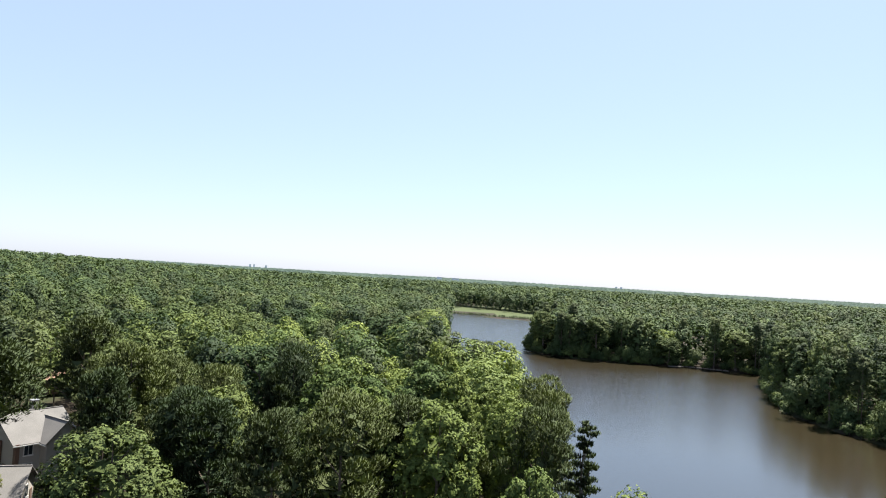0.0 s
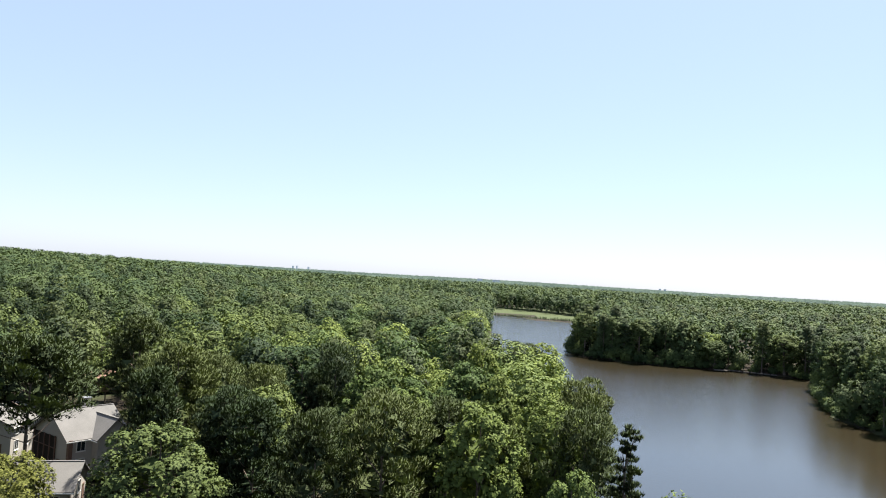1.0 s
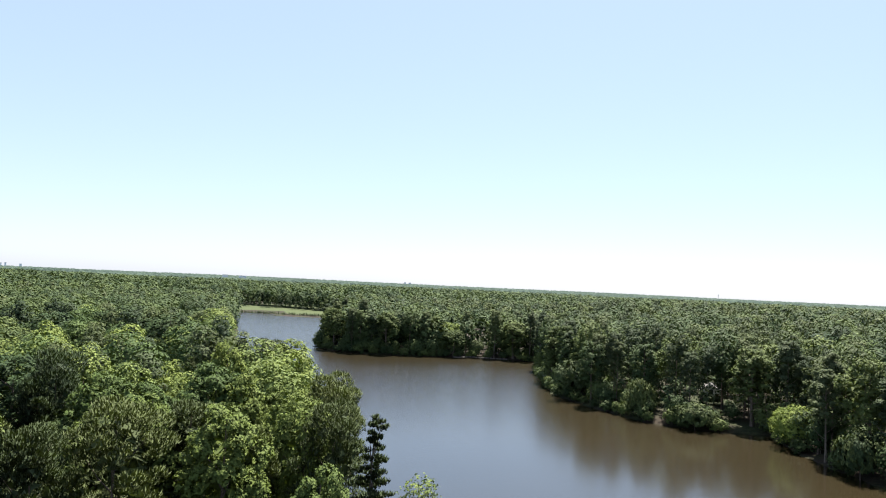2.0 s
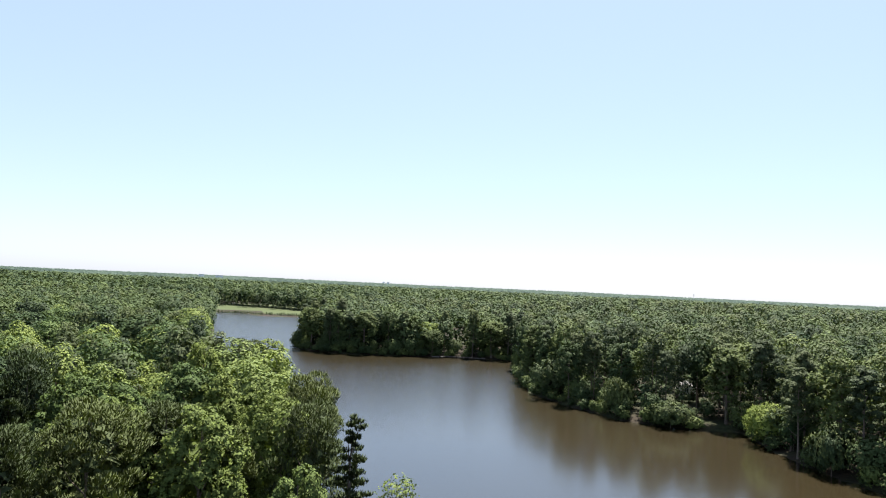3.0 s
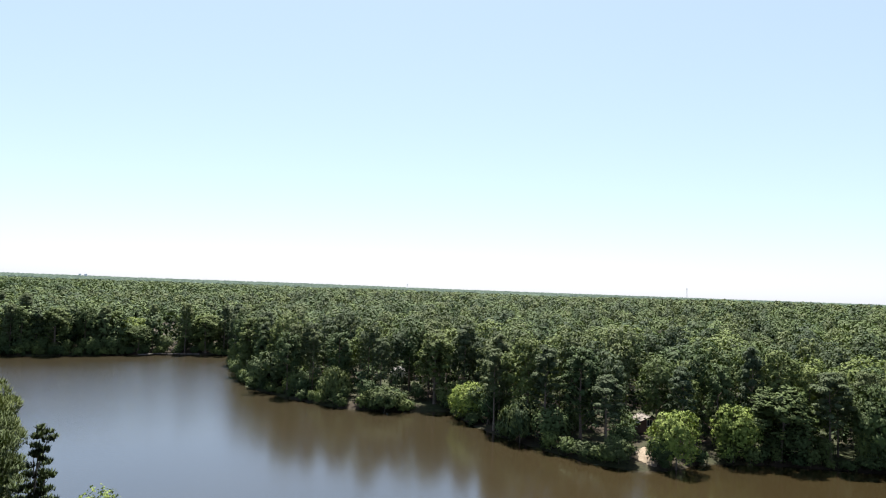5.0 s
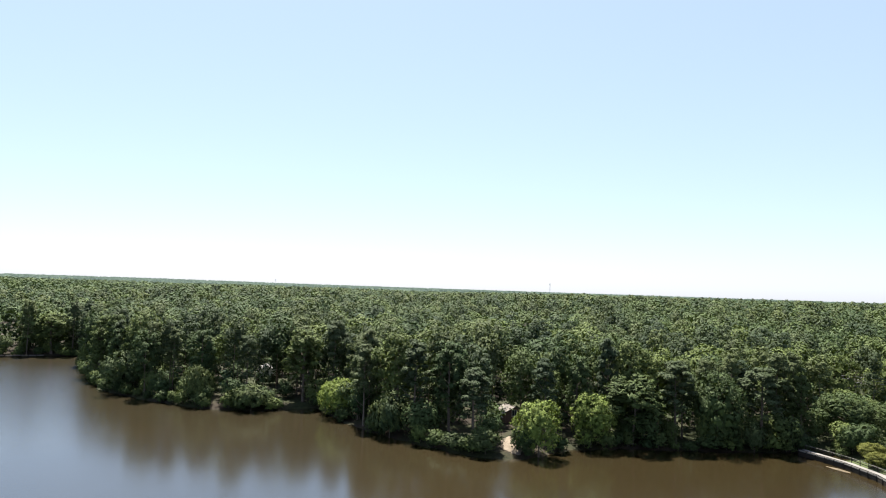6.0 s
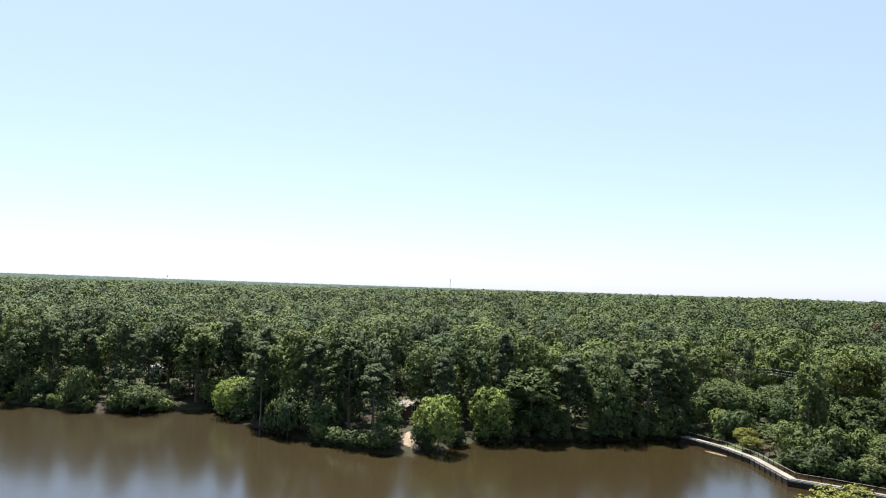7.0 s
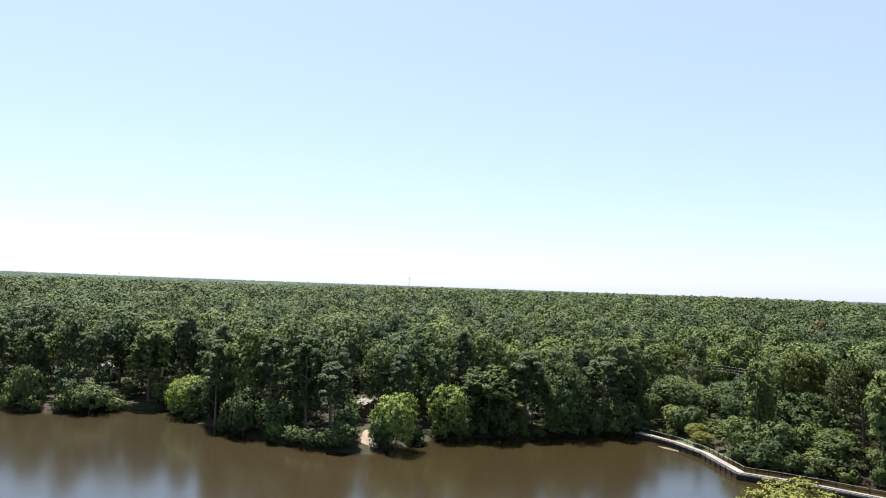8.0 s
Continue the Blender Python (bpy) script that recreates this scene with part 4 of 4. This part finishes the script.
def gable_part(parent, x0, x1, y0, y1, z0, eave, ridge, wall, roof, over=0.5):
    """Walls and the two roof slopes of a block whose ridge runs along y."""
    xm = (x0 + x1) / 2
    bm = bmesh.new()
    ring = [(x0, eave), (xm, ridge), (x1, eave), (x1, z0), (x0, z0)]
    a = [bm.verts.new((x, y0, z)) for x, z in ring]
    b = [bm.verts.new((x, y1, z)) for x, z in ring]
    bm.faces.new(a)
    bm.faces.new(b[::-1])
    for i in range(5):
        j = (i + 1) % 5
        bm.faces.new((a[j], a[i], b[i], b[j]))
    bmesh.ops.recalc_face_normals(bm, faces=bm.faces)
    part("wall", bm, wall, parent)
    k = (ridge - eave) / (xm - x0)
    for sgn, xe in ((-1, x0), (1, x1)):
        xo = xe + sgn * over
        zo = eave - k * over + 0.14
        part("roof", slab(bmesh.new(), [(xm, y0 - over, ridge + 0.14), (xo, y0 - over, zo), (xo, y1 + over, zo), (xm, y1 + over, ridge + 0.14)], 0.13), roof, parent)
        part("gutter", box(bmesh.new(), xo - 0.07, y0 - over, zo - 0.24, xo + 0.07, y1 + over, zo - 0.12), TRIM, parent)
    part("ridge_cap", box(bmesh.new(), xm - 0.14, y0 - over, ridge + 0.13, xm + 0.14, y1 + over, ridge + 0.19), roof, parent)


def house(x, y, z, turn, w, length, eave, ridge, wall, roof, label, wing=None, chimney=None, porch=False):
    """A gabled house on the ground, its front gable at x, y; the ridge runs along its own y."""
    ob = tagged(empty("house", x, y, z, turn), label, "house")
    gable_part(ob, -w / 2, w / 2, 0, length, -0.6, eave, ridge, wall, roof)
    for yy in np.arange(1.8, length - 1, 3.2):
        for side in (-1, 1):
            for level in ([0.9, 3.4] if eave > 4 else [0.9]):
                window(ob, side * (w / 2 + 0.02), float(yy), level, 1.1, 1.3, "y")
    if porch:
        # dark panel on the wall, standing in for the shade inside the porch
        part("porch_screen", box(bmesh.new(), -w / 2 + 0.2, -0.12, 0.2, w * 0.16, -0.02, eave - 0.25), PILE, ob, "dark panel for the shade in the porch")
        for k in range(5):
            px = -w / 2 + 0.2 + k * (w * 0.66 - 0.2) / 4
            part("porch_post", box(bmesh.new(), px - 0.09, -0.24, -0.3, px + 0.09, -0.12, eave - 0.1), SIDING_BROWN, ob, "brown porch post")
        part("porch_rail", box(bmesh.new(), -w / 2 + 0.2, -0.2, 3.3, w * 0.16, -0.14, 3.42), SIDING_BROWN, ob)
        part("corner_board", box(bmesh.new(), w / 2 - 0.1, -0.14, -0.5, w / 2 + 0.5, 0.4, eave - 0.1), SIDING_BROWN, ob, "brown corner of the wall")
    else:
        window(ob, 0.0, -0.02, eave * 0.55, 1.2, 1.4, "x")
    bm = box(bmesh.new(), w * 0.22, -0.08, 0.0, w * 0.22 + 1.0, 0.03, 2.05)
    door = part("door", bm, SIDING_BROWN, ob, "brown front door")
    part("door_handle", box(bmesh.new(), w * 0.22 + 0.84, -0.14, 0.95, w * 0.22 + 0.9, -0.08, 1.05), METAL, door)
    if wing:
        y0, y1, out, we, wr = wing
        sub = empty("wing", 0, 0, 0)
        sub.parent = ob
        sub.matrix_basis = pose(0, (y0 + y1) / 2, 0, 0, 0, -90)
        gable_part(sub, -(y1 - y0) / 2, (y1 - y0) / 2, w * 0.1, w / 2 + out, -0.6, we, wr, wall, roof, 0.45)
        for c in list(sub.children):
            m = sub.matrix_basis.copy()
            c.parent = ob
            c.matrix_basis = m
        bpy.data.objects.remove(sub)
    if chimney:
        cx, cy, top = chimney
        c = part("chimney", box(bmesh.new(), cx - 0.45, cy - 0.45, eave, cx + 0.45, cy + 0.45, top, 0.03), SIDING, ob, "boxed grey chimney")
        part("chimney_cap", box(bmesh.new(), cx - 0.55, cy - 0.55, top, cx + 0.55, cy + 0.55, top + 0.12), METAL, c)
    return ob


house(-60.4, 99.6, 3.2, -33, 10.0, 8.5, 5.2, 8.3, SIDING, ROOF_GREY, "grey two-storey house with a pale grey shingle roof among trees", (3.4, 8.4, 1.6, 5.2, 7.6), (-2.4, 6.0, 9.3), True)
house(-49.6, 88.6, 2.6, 107, 8.0, 13.0, 3.0, 5.3, SIDING, ROOF_GREY, "low outbuilding with a plain grey shingle roof")
house(-73, 103, 3.2, 10, 8.0, 10.0, 4.8, 6.8, SIDING, ROOF_GREY, "grey-roofed house half hidden behind pines")
house(-84, 163, 3.6, 60, 9.0, 11.0, 2.6, 3.8, SIDING_BROWN, ROOF_RED, "low house with a terracotta-coloured roof in deep shade")
house(-29, 176, 4.5, 40, 8.0, 10.0, 5.0, 8.2, SIDING_PALE, ROOF_GREY, "pale house showing through a gap in the canopy")
house(128, 360, 2.6, 70, 8.0, 9.0, 4.2, 7.0, SIDING_BROWN, ROOF_TAN, "house with a tan roof above the far bank")
house(152, 198, 1.2, -35, 6.0, 9.0, 3.2, 4.6, SIDING_PALE, ROOF_GREY, "white-walled house glimpsed between the shore trees")
house(207, 257, 4.0, -40, 9.0, 10.0, 5.0, 8.5, SIDING_PALE, ROOF_TAN, "pale house with a light roof deep in the wood")
house(297, 300, 6.0, -40, 9.0, 10.0, 4.8, 8.0, SIDING_PALE, ROOF_TAN, "pale house among the pines behind the shore")
house(152, 98.5, 1.6, -30, 5.0, 5.0, 2.3, 3.4, SIDING_BROWN, ROOF_TAN, "small brown lakeside cabin in the shade of trees")


# ---------------------------------------------------------------- banks, boardwalk and pier
def draped(name, label, cx, cy, half_l, half_w, turn, mat, seed, lift=0.12, mound=0.0):
    """An uneven patch that lies on the ground."""
    rr2 = np.random.default_rng(seed)
    ring, rows = 28, 6
    ph = rr2.uniform(0, 6.28, 3)
    c, s = math.cos(radians(turn)), math.sin(radians(turn))
    V, Q = [], []
    for j in range(rows + 1):
        k = j / rows
        for i in range(ring):
            t = i / ring * 2 * math.pi
            w = 1 + 0.13 * math.sin(2 * t + ph[0]) + 0.09 * math.sin(5 * t + ph[1]) + 0.05 * math.sin(9 * t + ph[2])
            u, v = half_l * k * w * math.cos(t), half_w * k * w * math.sin(t)
            x, y = cx + u * c - v * s, cy + u * s + v * c
            edge = 1 - k ** 4
            V.append((x, y, max(ground_at(x, y), -0.1) + (lift + mound * (1 - k * k)) * edge - 0.1 * (1 - edge)))
    for j in range(rows):
        for i in range(ring):
            a = j * ring + i
            b = j * ring + (i + 1) % ring
            Q.append((a, b, b + ring, a + ring))
    me = mesh_from(name, V, Q, mat)
    me.polygons.foreach_set("use_smooth", np.ones(len(Q), bool))
    return tagged(new(name, me), label, "bank", kind="structure")


draped("sand_bank", "pale sandy landing at the water's edge", 131.5, 85.6, 7.2, 2.6, 33, SAND, 3, 0.15, 0.7)
draped("grass_bank", "open strip of yellow-green grass behind the boardwalk", 172.5, 24.6, 6.5, 2.2, 48, GRASS, 5, 0.5, 0.3)
draped("mud_bar", "pale sandbar on the lake side of the boardwalk", 165.6, 28.8, 3.6, 0.75, 64, MUD, 6, 0.22)

BOARDWALK = [(174.7, 37.6), (168.0, 27.6), (160.8, 20.6), (147.0, 12.4), (146.4, 5.7), (145.4, -0.6), (142.9, -10.5), (140.5, -20.0), (139.0, -30.0)]


def boardwalk():
    ob = tagged(empty("boardwalk", BOARDWALK[0][0], BOARDWALK[0][1], 0), "weathered grey timber boardwalk with one rail and a dark skirt", "boardwalk")
    back = Vector((-BOARDWALK[0][0], -BOARDWALK[0][1], 0))
    top, wide = 1.2, 1.9
    up = Vector((0, 0, 1))
    spots = [Vector((x, y, 0)) + back for x, y in BOARDWALK]
    sides = []                   # the way to the lake at each corner, mitred
    for i in range(len(spots)):
        d0 = (spots[i] - spots[max(i - 1, 0)]).normalized() if i else (spots[1] - spots[0]).normalized()
        d1 = (spots[min(i + 1, len(spots) - 1)] - spots[i]).normalized() if i + 1 < len(spots) else d0
        n = (d0.cross(up) + d1.cross(up)).normalized()
        sides.append(n / max(n.dot(d0.cross(up)), 0.5) * wide / 2)
    for leg, (a, b, sa, sb) in enumerate(zip(spots, spots[1:], sides, sides[1:])):
        n = max(1, round((b - a).length / 2.4))
        pale = leg >= 3
        for i in range(n):
            p, q = a.lerp(b, i / n), a.lerp(b, (i + 1) / n)
            sp, sq = sa.lerp(sb, i / n), sa.lerp(sb, (i + 1) / n)
            bm = slab(bmesh.new(), [p - sp + up * top, p + sp + up * top, q + sq + up * top, q - sq + up * top], 0.045)
            part("deck_panel", bm, DECK, ob)
            out = sp.normalized() * 0.06
            lake0, lake1, bank0, bank1 = p + sp, q + sq, p - sp, q - sq
            part("fascia", beam(bmesh.new(), lake0 + out + up * (top - 0.13), lake1 + out + up * (top - 0.13), 0.05, 0.3 if pale else 0.16), DECK, ob)
            part("curb", beam(bmesh.new(), lake0 - out + up * (top + 0.12), lake1 - out + up * (top + 0.12), 0.1, 0.1), PILE, ob, "low dark timber curb")
            for k in range(4):
                part("skirt_board", beam(bmesh.new(), lake0 + up * (0.8 - 0.3 * k), lake1 + up * (0.8 - 0.3 * k), 0.05 + 0.012 * (k % 2), 0.275), PILE, ob, "dark timber skirt board")
            part("joist", beam(bmesh.new(), lake0 - out * 2 + up * 0.3, lake1 - out * 2 + up * 0.3, 0.05, 1.5), PILE, ob)
            part("pile", beam(bmesh.new(), lake0 + out * 1.2 - up * 1.6, lake0 + out * 1.2 + up * (top - 0.02), 0.16, 0.16), PILE, ob, "dark timber pile")
            post = part("post", beam(bmesh.new(), bank0 - up * 1.6, bank0 + up * (top + 1.0), 0.14, 0.14), PILE, ob, "dark timber post")
            part("post_cap", box(bmesh.new(), bank0.x - 0.09, bank0.y - 0.09, top + 1.0, bank0.x + 0.09, bank0.y + 0.09, top + 1.04), PILE, post)
            part("handrail", beam(bmesh.new(), bank0 + up * (top + 0.94), bank1 + up * (top + 0.94), 0.14, 0.06), DECK, ob, "grey handrail")
            part("rail", beam(bmesh.new(), bank0 + up * (top + 0.5), bank1 + up * (top + 0.5), 0.05, 0.14), PILE, ob)


boardwalk()


def pier(points, wide, label):
    ob = tagged(empty("pier", points[0][0], points[0][1], 0), label, "pier")
    back = Vector((-points[0][0], -points[0][1], 0))
    up = Vector((0, 0, 1))
    for (ax, ay), (bx, by) in zip(points, points[1:]):
        d = Vector((bx - ax, by - ay, 0))
        n = max(1, round(d.length / 3.0))
        side = d.normalized().cross(up) * wide / 2
        for i in range(n):
            p = Vector((ax, ay, 0)) + d * (i / n) + back
            q = Vector((ax, ay, 0)) + d * ((i + 1) / n) + back
            bm = bmesh.new()
            for k in range(10):
                m = p.lerp(q, (k + 0.5) / 10) + up * 0.75
                beam(bm, m - side, m + side, (q - p).length / 10 - 0.02, 0.06)
            part("deck_panel", bm, OLD_DECK, ob)
            for s in (-1, 1):
                part("post", beam(bmesh.new(), p + side * s - up * 1.5, p + side * s + up * 1.0, 0.2, 0.2), PILE, ob, "dark timber post")
                part("fascia", beam(bmesh.new(), p + side * s * 1.02 + up * 0.6, q + side * s * 1.02 + up * 0.6, 0.06, 0.24), OLD_DECK, ob)


pier([(129, 317.2), (119, 322.3), (111, 326)], 1.7, "pale timber pier along the far bank of the bay")
pier([(111, 326), (107.5, 322.6), (104, 323.6)], 2.4, "small timber landing stage on the far bank")


# ---------------------------------------------------------------- power line, masts, far town
def power_line():
    spots = [(236, 62), (222, 24), (206, -22)]
    heads = []
    for x, y in spots:
        z = ground_at(x, y)
        ob = tagged(empty("utility_pole", x, y, z), "brown timber utility pole with a crossarm among trees", "utility pole", "utility poles")
        top = 14.2 - z
        V, Q = tube([(0, 0, -0.5), (0, 0, top / 2), (0, 0, top + 0.5)], [0.17, 0.15, 0.11], 8)
        mesh_part("pole", mesh_from("pole", V, Q, PILE), ob)
        part("crossarm", box(bmesh.new(), -0.6, -0.06, top + 0.1, 0.6, 0.06, top + 0.22), PILE, ob)
        for k in range(3):
            V, Q = tube([(-0.12, 0, top - 0.75 * k), (-0.22, 0, top - 0.75 * k), (-0.34, 0, top - 0.75 * k)], [0.05, 0.07, 0.03], 8)
            mesh_part("insulator", mesh_from("insulator", V, Q, TRIM), ob, "pale insulator")
        heads.append((x, y, z))
    for (ax, ay, az), (bx, by, bz) in zip(heads, heads[1:]):
        for k in range(3):
            t = np.linspace(0, 1, 17)
            line = np.stack([ax - 0.34 + (bx - ax) * t, ay + (by - ay) * t, 14.2 - 0.75 * k - 0.7 * 4 * t * (1 - t)], -1)
            V, Q = tube(line, [0.024] * 17, 4)
            tagged(new("power_cable", mesh_from("power_cable", V, Q, CABLE)), "thin grey overhead cable strung between poles", "cable", "power cables")


power_line()


def mast(az, dist, top, base=10.0, wide=1.6):
    """A lattice radio mast."""
    x, y = dist * math.sin(radians(az)), dist * math.cos(radians(az))
    ob = tagged(empty("radio_mast", x, y, base), "slender grey lattice radio mast on the horizon", "mast", "radio masts")
    h = top - base
    foot = [Vector((wide * math.cos(a), wide * math.sin(a), 0)) for a in (0.3, 2.394, 4.489)]
    head = [p * 0.45 + Vector((0, 0, h)) for p in foot]
    for p, q in zip(foot, head):
        part("leg", beam(bmesh.new(), p, q, 0.14, 0.14), METAL, ob)
    n = 12
    bm = bmesh.new()
    for i in range(n):
        for k in range(3):
            beam(bm, foot[k].lerp(head[k], i / n), foot[(k + 1) % 3].lerp(head[(k + 1) % 3], (i + 1) / n), 0.08, 0.08)
    part("bracing", bm, METAL, ob)
    part("antenna", box(bmesh.new(), -0.5, -0.5, h - 4, 0.5, 0.5, h, 0.1), METAL, ob)


mast(59.6, 1500, 53, wide=1.4)
mast(37.85, 1700, 43, wide=1.3)


def tower_block(az, dist, w, top, floors, mat, label="pale office tower far off on the horizon"):
    """A far block of flats or offices, with its rows of windows."""
    x, y = dist * math.sin(radians(az)), dist * math.cos(radians(az))
    ob = tagged(empty("tower_block", x, y, 5, -az), label, "building", "far town")
    h = top - 5
    part("wall", box(bmesh.new(), -w / 2, -w / 2, 0, w / 2, w / 2, h), mat, ob)
    part("roof", box(bmesh.new(), -w / 2 - 0.4, -w / 2 - 0.4, h, w / 2 + 0.4, w / 2 + 0.4, h + 1.0), CONCRETE, ob)
    step = h / floors
    for i in range(floors):
        part("window", box(bmesh.new(), -w * 0.42, -w / 2 - 0.15, i * step + step * 0.35, w * 0.42, -w / 2 + 0.1, i * step + step * 0.75), FAR_GLASS, ob, "band of windows paled with haze colour")


for az, w, top in ((-15.2, 12, 50), (-14.9, 9, 52), (-14.0, 12, 49)):
    tower_block(az, 4500, w, top, 9, FAR_WALL)
for az, w, top in ((13.68, 12, 44.5), (14.05, 14, 44)):
    tower_block(az, 4300, w, top, 6, FAR_WALL)

for az, w, top in ((-0.3, 16, 37.5), (1.0, 22, 36.5)):
    tower_block(az, 2300, w, top, 8, FAR_WALL, "low white building on the far wooded ridge")

# the patterns that the copies were made from go
for proto in PROTOS:
    for ob in (*proto.children_recursive, proto):
        bpy.data.objects.remove(ob)
